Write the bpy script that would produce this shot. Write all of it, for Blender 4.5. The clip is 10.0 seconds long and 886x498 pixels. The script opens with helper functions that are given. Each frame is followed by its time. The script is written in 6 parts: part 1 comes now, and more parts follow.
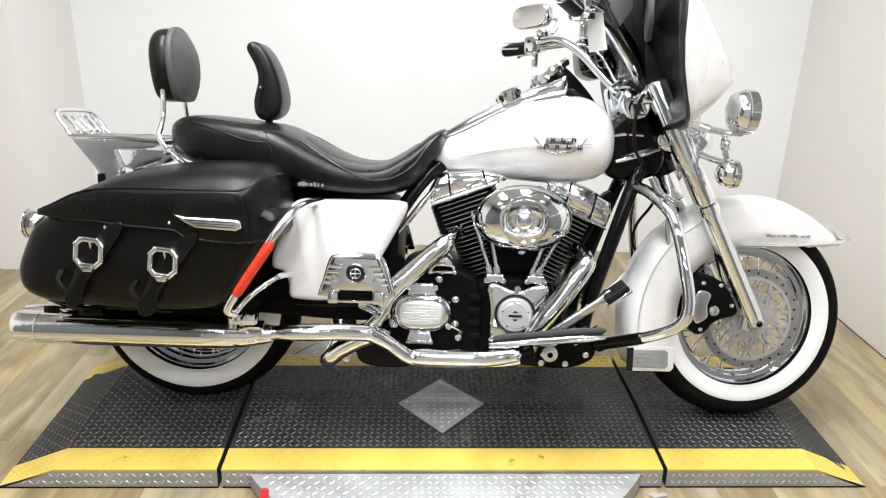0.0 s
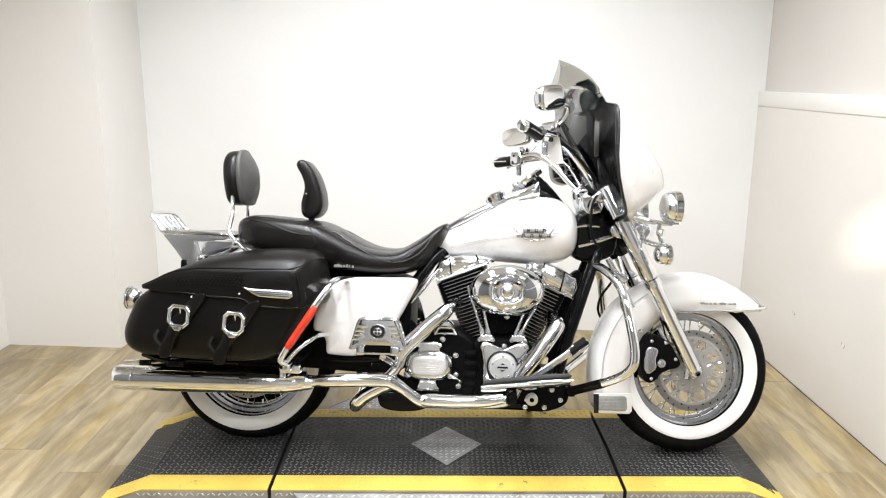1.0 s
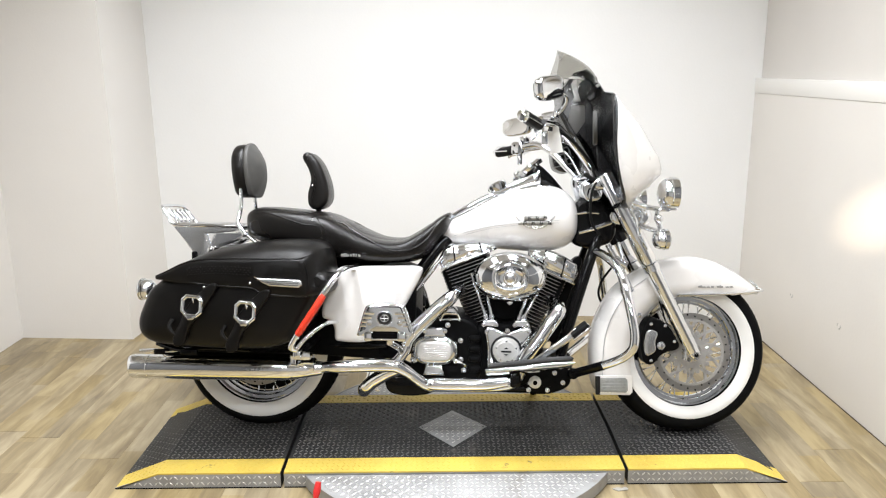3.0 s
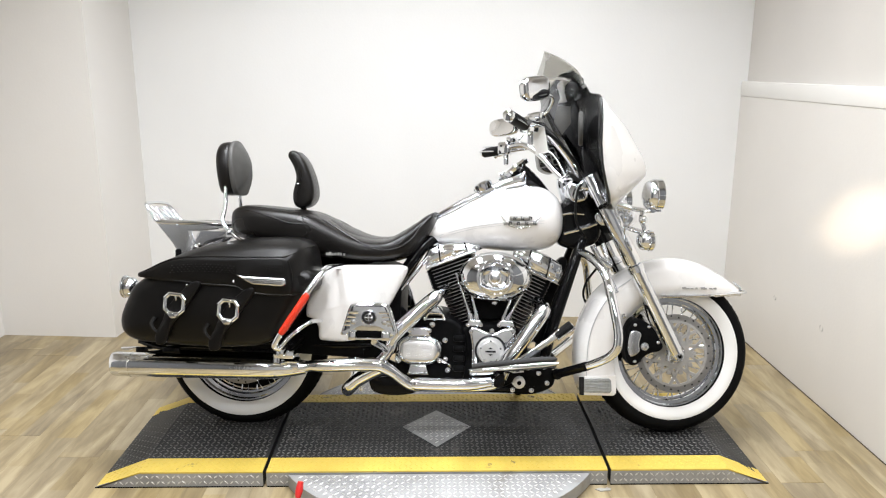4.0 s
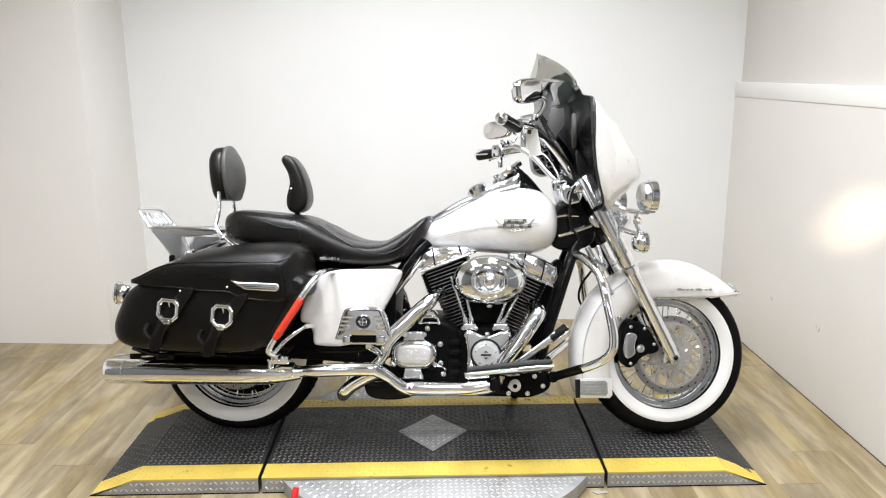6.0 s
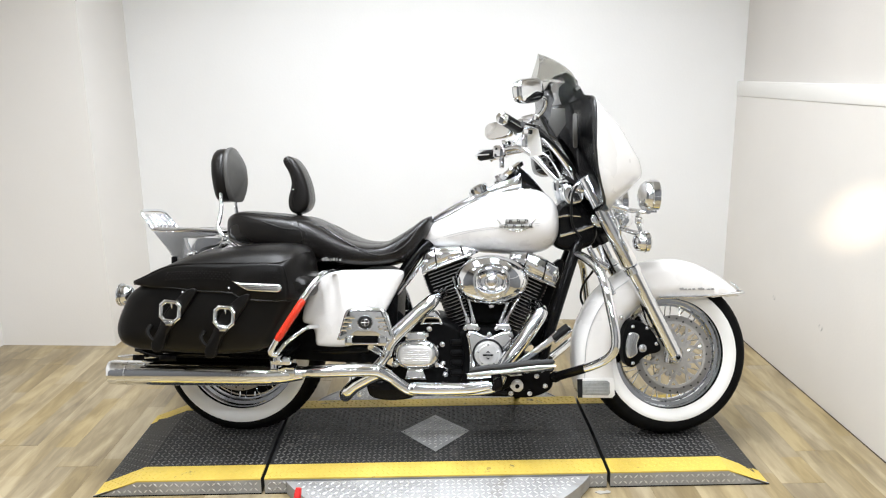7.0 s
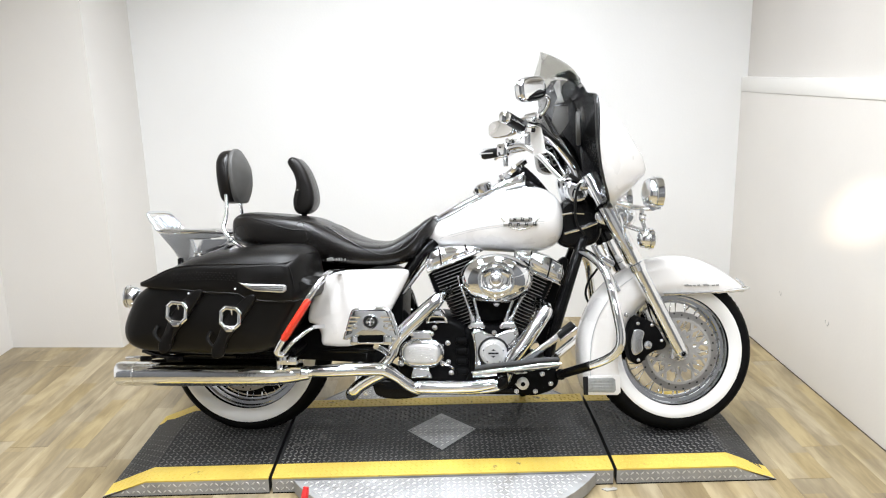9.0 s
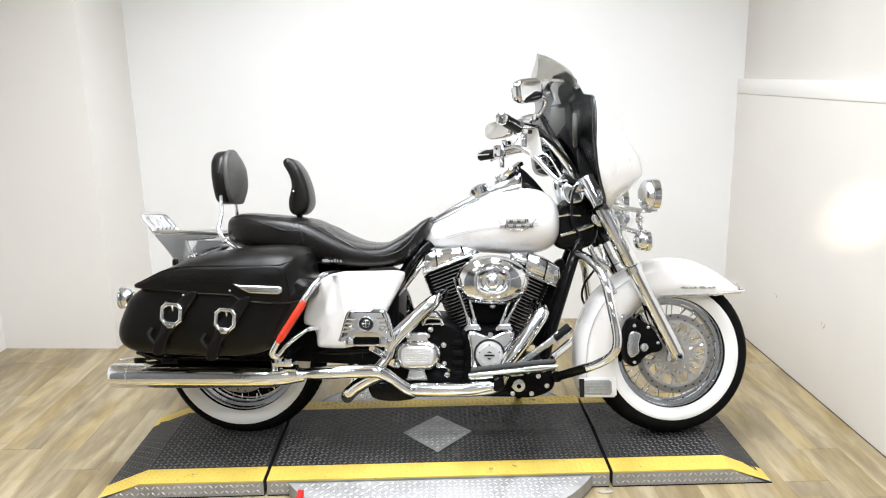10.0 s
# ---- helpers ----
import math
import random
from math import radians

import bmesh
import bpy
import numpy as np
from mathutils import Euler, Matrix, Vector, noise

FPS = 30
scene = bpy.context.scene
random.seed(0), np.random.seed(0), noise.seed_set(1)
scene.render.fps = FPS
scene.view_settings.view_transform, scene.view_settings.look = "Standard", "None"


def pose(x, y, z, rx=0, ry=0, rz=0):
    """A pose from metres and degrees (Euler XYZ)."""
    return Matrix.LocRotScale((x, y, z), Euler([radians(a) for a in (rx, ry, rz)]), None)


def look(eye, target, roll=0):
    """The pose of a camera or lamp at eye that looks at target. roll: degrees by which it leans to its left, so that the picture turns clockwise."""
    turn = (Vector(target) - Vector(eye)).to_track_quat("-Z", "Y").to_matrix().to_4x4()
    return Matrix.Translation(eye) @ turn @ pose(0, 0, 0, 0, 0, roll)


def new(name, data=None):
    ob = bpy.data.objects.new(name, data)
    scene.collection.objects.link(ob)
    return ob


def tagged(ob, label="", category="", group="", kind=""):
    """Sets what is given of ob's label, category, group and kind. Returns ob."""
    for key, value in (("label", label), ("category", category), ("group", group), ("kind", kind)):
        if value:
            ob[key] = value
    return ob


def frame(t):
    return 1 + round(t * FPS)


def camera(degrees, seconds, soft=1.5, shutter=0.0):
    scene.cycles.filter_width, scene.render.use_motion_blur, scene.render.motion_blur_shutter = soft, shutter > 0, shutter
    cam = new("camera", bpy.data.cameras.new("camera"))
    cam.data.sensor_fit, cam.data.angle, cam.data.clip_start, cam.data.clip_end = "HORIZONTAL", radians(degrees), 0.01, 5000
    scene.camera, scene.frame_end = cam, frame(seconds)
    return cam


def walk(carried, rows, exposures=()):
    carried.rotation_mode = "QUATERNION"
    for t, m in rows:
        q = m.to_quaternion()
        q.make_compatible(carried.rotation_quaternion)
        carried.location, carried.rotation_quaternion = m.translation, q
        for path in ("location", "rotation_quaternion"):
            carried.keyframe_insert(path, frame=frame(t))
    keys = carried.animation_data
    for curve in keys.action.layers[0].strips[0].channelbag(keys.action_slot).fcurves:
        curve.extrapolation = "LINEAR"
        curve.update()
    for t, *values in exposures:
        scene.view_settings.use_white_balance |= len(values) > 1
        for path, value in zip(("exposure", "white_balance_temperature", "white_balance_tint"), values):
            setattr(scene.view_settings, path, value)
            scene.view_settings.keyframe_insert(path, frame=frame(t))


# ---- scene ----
cam = camera(61.0, 10.0, soft=1.15)
PATH = [
    (0.0, (-0.075, -1.628, 1.282), (-0.007, 0.243, 0.578), 1.3),
    (0.1, (-0.058, -1.694, 1.28), (0.047, 0.178, 0.583), 1.9),
    (0.2, (-0.05, -1.75, 1.283), (0.057, 0.124, 0.593), 1.1),
    (0.3, (-0.055, -1.806, 1.288), (0.071, 0.087, 0.655), 0.7),
    (0.4, (-0.062, -1.865, 1.302), (0.065, 0.046, 0.726), 1.1),
    (0.5, (-0.06, -1.935, 1.308), (0.054, -0.022, 0.737), 0.7),
    (0.6, (-0.066, -1.99, 1.326), (0.052, -0.066, 0.794), -0.2),
    (0.7, (-0.048, -2.06, 1.345), (-0.008, -0.121, 0.858), -1.2),
    (0.8, (-0.05, -2.11, 1.36), (-0.023, -0.165, 0.896), -0.6),
    (0.9, (-0.038, -2.166, 1.372), (-0.015, -0.215, 0.934), -0.0),
    (1.0, (-0.025, -2.221, 1.372), (-0.018, -0.271, 0.927), 0.3),
    (1.2, (0.031, -2.301, 1.362), (0.047, -0.356, 0.897), 0.0),
    (1.5, (0.056, -2.362, 1.399), (0.051, -0.428, 0.888), -0.8),
    (1.7, (0.04, -2.367, 1.38), (0.022, -0.426, 0.898), -1.0),
    (2, (0.017, -2.349, 1.41), (-0.004, -0.407, 0.931), 0.0),
    (2.2, (-0.02, -2.341, 1.375), (-0.006, -0.389, 0.939), -0.4),
    (3.3, (-0.03, -2.284, 1.38), (-0.033, -0.341, 0.904), -0.6),
    (3.5, (-0.024, -2.285, 1.38), (-0.004, -0.342, 0.906), -0.3),
    (4, (-0.017, -2.29, 1.376), (0.013, -0.346, 0.908), 0.1),
    (4.5, (-0.013, -2.289, 1.381), (0.003, -0.346, 0.904), 0.0),
    (5, (-0.009, -2.286, 1.373), (-0.003, -0.344, 0.892), -0.4),
    (5.5, (-0.004, -2.283, 1.375), (0.029, -0.339, 0.91), -0.4),
    (7, (0.004, -2.286, 1.372), (0.029, -0.339, 0.916), -0.7),
    (7.5, (0.007, -2.29, 1.374), (0.034, -0.342, 0.919), -1.3),
    (8, (0.007, -2.281, 1.37), (0.026, -0.336, 0.907), -1.1),
    (8.5, (0.007, -2.287, 1.373), (0.023, -0.342, 0.909), -1.3),
    (9, (0.012, -2.293, 1.374), (0.019, -0.346, 0.915), -1.4),
    (9.5, (0.015, -2.291, 1.376), (0.027, -0.343, 0.922), -1.4),
    (10, (0.01, -2.283, 1.376), (0.029, -0.336, 0.918), -1.2),
]
EXPOSURES = [
    (0.0, -0.14, 6750, 12),
    (0.5, -0.12, 6850, 13),
    (1.0, -0.04, 6900, 13),
    (2.0, -0.06, 6900, 13),
    (3.5, -0.20, 6850, 13),
    (5.5, -0.24, 6800, 13),
    (7.0, -0.16, 6700, 12),
    (8.5, -0.10, 6650, 12),
    (10.0, -0.06, 6700, 12),
]
walk(cam, [(t, look(eye, target, roll)) for t, eye, target, roll in PATH], EXPOSURES)

# ---- world and lights ----
world = bpy.data.worlds.new("world")
world.use_nodes = True
world.node_tree.nodes["Background"].inputs[0].default_value = (1.0, 0.93, 0.84, 1)
world.node_tree.nodes["Background"].inputs[1].default_value = 0.05
scene.world = world


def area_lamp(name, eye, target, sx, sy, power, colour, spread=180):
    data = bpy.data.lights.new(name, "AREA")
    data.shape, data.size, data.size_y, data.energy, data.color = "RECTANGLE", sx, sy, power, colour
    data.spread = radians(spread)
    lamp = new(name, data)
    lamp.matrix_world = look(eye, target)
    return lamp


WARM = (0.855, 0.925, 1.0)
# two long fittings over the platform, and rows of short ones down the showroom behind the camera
for x in (-0.78, 0.40):
    area_lamp("ceiling_panel_light", (x, 0.10, 2.80), (x, 0.14, 0.0), 0.30, 1.6, 56, WARM, 140)
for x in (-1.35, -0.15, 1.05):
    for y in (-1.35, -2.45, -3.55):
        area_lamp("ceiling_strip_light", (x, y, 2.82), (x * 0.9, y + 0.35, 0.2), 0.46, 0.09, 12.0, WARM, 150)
spot = bpy.data.lights.new("wall_spot_light", "SPOT")
spot.energy, spot.spot_size, spot.spot_blend, spot.color, spot.shadow_soft_size = 430, radians(7.6), 1.0, (1.0, 0.84, 0.64), 0.03
new("wall_spot_light", spot).matrix_world = look((0.65, -1.45, 1.55), (1.6, 0.47, 0.82))


# ---- materials ----
def node_mat(name, base, rough=0.5, metal=0.0, coat=0.0, grain=None, bump=None, spec=0.5, scuff=None):
    """grain: (scale, amount) tonal variation at two sizes; bump: (scale, height)."""
    m = bpy.data.materials.new(name)
    m.use_nodes = True
    nt = m.node_tree
    b = nt.nodes["Principled BSDF"]
    b.inputs["Base Color"].default_value = (*base, 1)
    b.inputs["Roughness"].default_value = rough
    b.inputs["Metallic"].default_value = metal
    b.inputs["Coat Weight"].default_value = coat
    b.inputs["Coat Roughness"].default_value = 0.04
    b.inputs["Specular IOR Level"].default_value = spec
    co = nt.nodes.new("ShaderNodeTexCoord")
    if grain:
        scale, amount = grain
        n1 = nt.nodes.new("ShaderNodeTexNoise")
        n1.inputs["Scale"].default_value, n1.inputs["Detail"].default_value = scale, 6
        n2 = nt.nodes.new("ShaderNodeTexNoise")
        n2.inputs["Scale"].default_value, n2.inputs["Detail"].default_value = scale * 0.13, 3
        nt.links.new(co.outputs["Object"], n1.inputs["Vector"])
        nt.links.new(co.outputs["Object"], n2.inputs["Vector"])
        mul = nt.nodes.new("ShaderNodeMath")
        mul.operation = "ADD"
        nt.links.new(n1.outputs["Fac"], mul.inputs[0])
        nt.links.new(n2.outputs["Fac"], mul.inputs[1])
        ramp = nt.nodes.new("ShaderNodeMapRange")
        ramp.inputs["From Min"].default_value, ramp.inputs["From Max"].default_value = 0.65, 1.35
        ramp.inputs["To Min"].default_value, ramp.inputs["To Max"].default_value = 1 - amount, 1 + amount
        nt.links.new(mul.outputs[0], ramp.inputs["Value"])
        mix = nt.nodes.new("ShaderNodeVectorMath")
        mix.operation = "SCALE"
        mix.inputs[0].default_value = base
        nt.links.new(ramp.outputs[0], mix.inputs["Scale"])
        nt.links.new(mix.outputs[0], b.inputs["Base Color"])
        rr = nt.nodes.new("ShaderNodeMapRange")
        rr.inputs["To Min"].default_value, rr.inputs["To Max"].default_value = rough * 0.8, min(1, rough * 1.25)
        nt.links.new(n2.outputs["Fac"], rr.inputs["Value"])
        nt.links.new(rr.outputs[0], b.inputs["Roughness"])
    if scuff:
        size, level, tone = scuff
        sn = nt.nodes.new("ShaderNodeTexNoise")
        sn.inputs["Scale"].default_value, sn.inputs["Detail"].default_value, sn.inputs["Roughness"].default_value = size, 7, 0.62
        nt.links.new(co.outputs["Object"], sn.inputs["Vector"])
        sm = nt.nodes.new("ShaderNodeMapRange")
        sm.inputs["From Min"].default_value, sm.inputs["From Max"].default_value = level, level + 0.06
        nt.links.new(sn.outputs["Fac"], sm.inputs["Value"])
        mx = nt.nodes.new("ShaderNodeMix")
        mx.data_type = "RGBA"
        mx.inputs["B"].default_value = (*tone, 1)
        nt.links.new(sm.outputs[0], mx.inputs["Factor"])
        src = b.inputs["Base Color"].links[0].from_socket if b.inputs["Base Color"].links else None
        if src:
            nt.links.new(src, mx.inputs["A"])
        else:
            mx.inputs["A"].default_value = (*base, 1)
        nt.links.new(mx.outputs["Result"], b.inputs["Base Color"])
    if bump:
        n3 = nt.nodes.new("ShaderNodeTexNoise")
        n3.inputs["Scale"].default_value, n3.inputs["Detail"].default_value = bump[0], 4
        nt.links.new(co.outputs["Object"], n3.inputs["Vector"])
        bp = nt.nodes.new("ShaderNodeBump")
        bp.inputs["Strength"].default_value, bp.inputs["Distance"].default_value = 1.0, bump[1]
        nt.links.new(n3.outputs["Fac"], bp.inputs["Height"])
        nt.links.new(bp.outputs[0], b.inputs["Normal"])
    return m


CHROME = node_mat("chrome", (0.83, 0.855, 0.89), 0.06, 1.0, grain=(30, 0.05), bump=(34, 0.0006))
SATIN = node_mat("polished_aluminium", (0.75, 0.765, 0.785), 0.24, 1.0, grain=(40, 0.08))
PEARL = node_mat("white_pearl_paint", (0.805, 0.783, 0.758), 0.28, 0.0, 0.8, grain=(60, 0.015))
STRIPE = node_mat("grey_pinstripe", (0.50, 0.50, 0.50), 0.3, 0, 1.0)
GLOSS = node_mat("gloss_black_paint", (0.0035, 0.0035, 0.0037), 0.12, 0, 0.06, grain=(20, 0.2), spec=0.14)
ENGINE = node_mat("black_powder_coat", (0.004, 0.004, 0.0042), 0.42, 0, 0, grain=(60, 0.3), bump=(900, 0.0002), spec=0.045)
LEATHER = node_mat("black_leather", (0.0044, 0.0039, 0.0035), 0.30, 0, 0, grain=(25, 0.25), bump=(420, 0.0004), spec=0.21)
SEATMAT = node_mat("black_seat_leather", (0.0065, 0.0056, 0.005), 0.27, 0, 0, grain=(18, 0.25), bump=(500, 0.0004), spec=0.30)
VINYL = node_mat("grey_black_vinyl", (0.062, 0.060, 0.056), 0.5, 0, 0, grain=(30, 0.15), bump=(500, 0.0004))
RUBBER = node_mat("tyre_rubber", (0.006, 0.006, 0.006), 0.62, 0, 0, grain=(30, 0.3), bump=(300, 0.0005), spec=0.05)
WHITEWALL = node_mat("whitewall_rubber", (0.80, 0.793, 0.775), 0.45, 0, 0, grain=(14, 0.03))
BLACKR = node_mat("black_rubber", (0.009, 0.009, 0.009), 0.55, 0, 0, grain=(60, 0.2), spec=0.1)
MATRUBBER = node_mat("worn_black_mat_rubber", (0.026, 0.026, 0.025), 0.45, 0, 0, grain=(50, 0.25), bump=(300, 0.0004), spec=0.3)
DARK = node_mat("dark_recess", (0.004, 0.004, 0.004), 0.9, spec=0.0)
LATTICE = node_mat("pale_cast_lattice", (0.41, 0.40, 0.385), 0.38, 0.5, grain=(60, 0.12))
FINEDGE = node_mat("machined_fin_edge", (0.62, 0.62, 0.61), 0.3, 0.9, grain=(60, 0.1))
HOODGREY = node_mat("satin_grey_moulding", (0.30, 0.298, 0.29), 0.3, 0.2, grain=(30, 0.1), bump=(400, 0.0003))
REDLENS = node_mat("red_reflector", (0.68, 0.036, 0.012), 0.25, 0, 0.25, grain=(160, 0.15), bump=(700, 0.0006))
REDGRIP = node_mat("red_plastic", (0.62, 0.02, 0.02), 0.4, 0, 0.2, grain=(50, 0.1))
LENS = node_mat("clear_lamp_lens", (0.75, 0.75, 0.72), 0.1, 0.3, 0.5)
REFLECT = node_mat("clear_grey_reflector", (0.42, 0.43, 0.42), 0.2, 0.4, 0.3, grain=(120, 0.2))
MIRROR = node_mat("mirror_glass", (0.9, 0.9, 0.9), 0.01, 1.0)
DISC = node_mat("brake_disc_steel", (0.33, 0.322, 0.31), 0.33, 0.85, grain=(60, 0.1))
CARRIER = node_mat("cast_alloy", (0.72, 0.71, 0.69), 0.4, 0.55, grain=(60, 0.08))
SMUDGE = node_mat("grey_wall_smudge", (0.55, 0.53, 0.50), 0.6, grain=(90, 0.3))
DIRT = node_mat("brown_dirt", (0.10, 0.08, 0.06), 0.9, grain=(20, 0.5), spec=0.1)
CHIP = node_mat("torn_grey_vinyl", (0.36, 0.345, 0.31), 0.6, grain=(60, 0.15))
PAPER = node_mat("white_card", (0.85, 0.85, 0.83), 0.7, grain=(60, 0.02))
PEWTER = node_mat("dull_pewter", (0.17, 0.17, 0.17), 0.4, 0.4, grain=(300, 0.3))
FAIRBLACK = node_mat("gloss_black_moulding", (0.007, 0.007, 0.0075), 0.24, 0, 0.1, grain=(20, 0.2), spec=0.75)
EMBLEM = node_mat("dark_emblem_enamel", (0.012, 0.012, 0.013), 0.3, 0, 0.1, spec=0.25)
LETTER = node_mat("silver_grey_lettering", (0.34, 0.335, 0.32), 0.35, 0.5)
DECK = node_mat("dark_grey_tread_plate", (0.031, 0.031, 0.031), 0.45, 0.1, grain=(9, 0.35), bump=(180, 0.0006), spec=0.2, scuff=(6, 0.62, (0.085, 0.08, 0.074)))
TREAD = node_mat("worn_tread_bar", (0.135, 0.132, 0.126), 0.38, 0.45, grain=(30, 0.4))
YELLOW = node_mat("yellow_safety_paint", (0.62, 0.45, 0.085), 0.5, 0, 0, grain=(12, 0.12), bump=(150, 0.0005), scuff=(13, 0.645, (0.11, 0.09, 0.05)))
PLATE = node_mat("bright_tread_plate", (0.36, 0.36, 0.355), 0.52, 0.30, grain=(11, 0.28), bump=(240, 0.0004), scuff=(7, 0.62, (0.30, 0.29, 0.27)))
PLATEBAR = node_mat("bright_tread_bar", (0.66, 0.655, 0.64), 0.34, 0.75, grain=(40, 0.1))
WALL = node_mat("white_semigloss_wall_paint", (0.80, 0.795, 0.78), 0.34, 0, 0, grain=(3.0, 0.02), bump=(90, 0.0005), spec=0.4, scuff=(4.5, 0.735, (0.66, 0.63, 0.58)))
# upper wall paint mixed darker to carry the falloff of light there
UPPER = node_mat("wall_paint_with_shade", (0.625, 0.595, 0.555), 0.5, grain=(3, 0.03), bump=(90, 0.0005))
TRIM = node_mat("white_trim_paint", (0.82, 0.80, 0.76), 0.35, grain=(5, 0.02))
# tones of unseen surfaces behind the camera, chosen for what the chrome reflects
SOUTHWALL = node_mat("pale_reflection_wall", (0.66, 0.655, 0.645), 0.7, grain=(3, 0.08))
FARWALL = node_mat("dark_reflection_wall", (0.17, 0.17, 0.172), 0.7, grain=(3, 0.1))
CEILDARK = node_mat("grey_reflection_ceiling", (0.52, 0.515, 0.51), 0.85, grain=(4, 0.06))
EASTWALL = node_mat("off_white_semigloss_wall_paint", (0.695, 0.664, 0.62), 0.34, 0, 0, grain=(3.0, 0.03), bump=(90, 0.0005), spec=0.4, scuff=(4.5, 0.735, (0.60, 0.57, 0.52)))
# the white wall paint again, darkened and warmed to carry dimmer light
WESTWALL = node_mat("semigloss_wall_paint_toned_for_shade", (0.74, 0.715, 0.68), 0.34, 0, 0, grain=(3.0, 0.02), bump=(90, 0.0005), spec=0.4, scuff=(4.5, 0.735, (0.66, 0.63, 0.58)))
CEIL = node_mat("ceiling_paint", (0.72, 0.71, 0.69), 0.85, grain=(4, 0.04))


def smoked_plastic():
    m = bpy.data.materials.new("smoked_windshield")
    m.use_nodes = True
    b = m.node_tree.nodes["Principled BSDF"]
    b.inputs["Base Color"].default_value = (0.62, 0.61, 0.58, 1)
    b.inputs["Roughness"].default_value = 0.03
    b.inputs["Transmission Weight"].default_value = 1.0
    b.inputs["IOR"].default_value = 1.05
    return m


SMOKE = smoked_plastic()


def wood_mat():
    """Vinyl oak planks: tone by piece, long grain along y."""
    m = bpy.data.materials.new("oak_vinyl_plank")
    m.use_nodes = True
    nt = m.node_tree
    b = nt.nodes["Principled BSDF"]
    co = nt.nodes.new("ShaderNodeTexCoord")
    info = nt.nodes.new("ShaderNodeObjectInfo")
    off = nt.nodes.new("ShaderNodeVectorMath")
    off.operation = "MULTIPLY_ADD"
    off.inputs[1].default_value = (17, 23, 5)
    nt.links.new(info.outputs["Random"], off.inputs[0])
    nt.links.new(co.outputs["Object"], off.inputs[2])
    mp = nt.nodes.new("ShaderNodeMapping")
    mp.inputs["Scale"].default_value = (1.0, 0.16, 1.0)
    nt.links.new(off.outputs[0], mp.inputs["Vector"])
    fine = nt.nodes.new("ShaderNodeTexNoise")
    fine.inputs["Scale"].default_value, fine.inputs["Detail"].default_value, fine.inputs["Distortion"].default_value = 42, 8, 0.9
    broad = nt.nodes.new("ShaderNodeTexNoise")
    broad.inputs["Scale"].default_value, broad.inputs["Detail"].default_value, broad.inputs["Distortion"].default_value = 9, 4, 1.2
    for n in (fine, broad):
        nt.links.new(mp.outputs[0], n.inputs["Vector"])
    a = nt.nodes.new("ShaderNodeMath")
    a.operation = "MULTIPLY_ADD"
    a.inputs[1].default_value = 0.45
    nt.links.new(fine.outputs["Fac"], a.inputs[0])
    nt.links.new(broad.outputs["Fac"], a.inputs[2])
    c = nt.nodes.new("ShaderNodeMath")
    c.operation = "MULTIPLY_ADD"
    c.inputs[1].default_value = 0.12
    nt.links.new(info.outputs["Random"], c.inputs[0])
    nt.links.new(a.outputs[0], c.inputs[2])
    # two printed strips to a plank, cut to uneven lengths
    sep = nt.nodes.new("ShaderNodeSeparateXYZ")
    nt.links.new(co.outputs["Object"], sep.inputs[0])

    def sum_of(op, one, two):
        n = nt.nodes.new("ShaderNodeMath")
        n.operation = op
        for k, v in enumerate((one, two)):
            if isinstance(v, (int, float)):
                n.inputs[k].default_value = v
            else:
                nt.links.new(v, n.inputs[k])
        return n.outputs[0]
    column = sum_of("FLOOR", sum_of("DIVIDE", sep.outputs["X"], 0.0745), 0.0)
    run = sum_of("FLOOR", sum_of("DIVIDE", sum_of("ADD", sep.outputs["Y"], sum_of("MULTIPLY", sum_of("ADD", column, info.outputs["Random"]), 0.67)), 0.44), 0.0)
    key = nt.nodes.new("ShaderNodeCombineXYZ")
    nt.links.new(column, key.inputs[0])
    nt.links.new(run, key.inputs[1])
    nt.links.new(sum_of("MULTIPLY", info.outputs["Random"], 91.0), key.inputs[2])
    cell = nt.nodes.new("ShaderNodeTexWhiteNoise")
    nt.links.new(key.outputs[0], cell.inputs["Vector"])
    tone = sum_of("ADD", c.outputs[0], sum_of("MULTIPLY", sum_of("SUBTRACT", cell.outputs["Value"], 0.5), 0.14))
    ramp = nt.nodes.new("ShaderNodeValToRGB")
    e = ramp.color_ramp.elements
    e[0].position, e[0].color = 0.42, (0.134, 0.099, 0.054, 1)
    e[1].position, e[1].color = 1.05, (0.400, 0.322, 0.192, 1)
    mid = ramp.color_ramp.elements.new(0.74)
    mid.color = (0.258, 0.200, 0.110, 1)
    nt.links.new(tone, ramp.inputs[0])
    # strips differ in hue: some golden, some greyed
    hs = nt.nodes.new("ShaderNodeHueSaturation")
    nt.links.new(sum_of("ADD", 0.88, sum_of("MULTIPLY", sum_of("FRACT", sum_of("MULTIPLY", cell.outputs["Value"], 7.3), 0.0), 0.28)), hs.inputs["Saturation"])
    nt.links.new(ramp.outputs[0], hs.inputs["Color"])
    nt.links.new(hs.outputs[0], b.inputs["Base Color"])
    b.inputs["Roughness"].default_value = 0.42
    bp = nt.nodes.new("ShaderNodeBump")
    bp.inputs["Distance"].default_value = 0.0006
    nt.links.new(fine.outputs["Fac"], bp.inputs["Height"])
    nt.links.new(bp.outputs[0], b.inputs["Normal"])
    return m


WOOD = wood_mat()


# ---- mesh helpers: every builder gives (points, faces) ----
def join(*meshes):
    pts, faces = [], []
    for p, f in meshes:
        k = len(pts)
        pts += [tuple(v) for v in p]
        faces += [tuple(i + k for i in q) for q in f]
    return pts, faces


def moved(mesh, m):
    return [tuple(m @ Vector(p)) for p in mesh[0]], mesh[1]


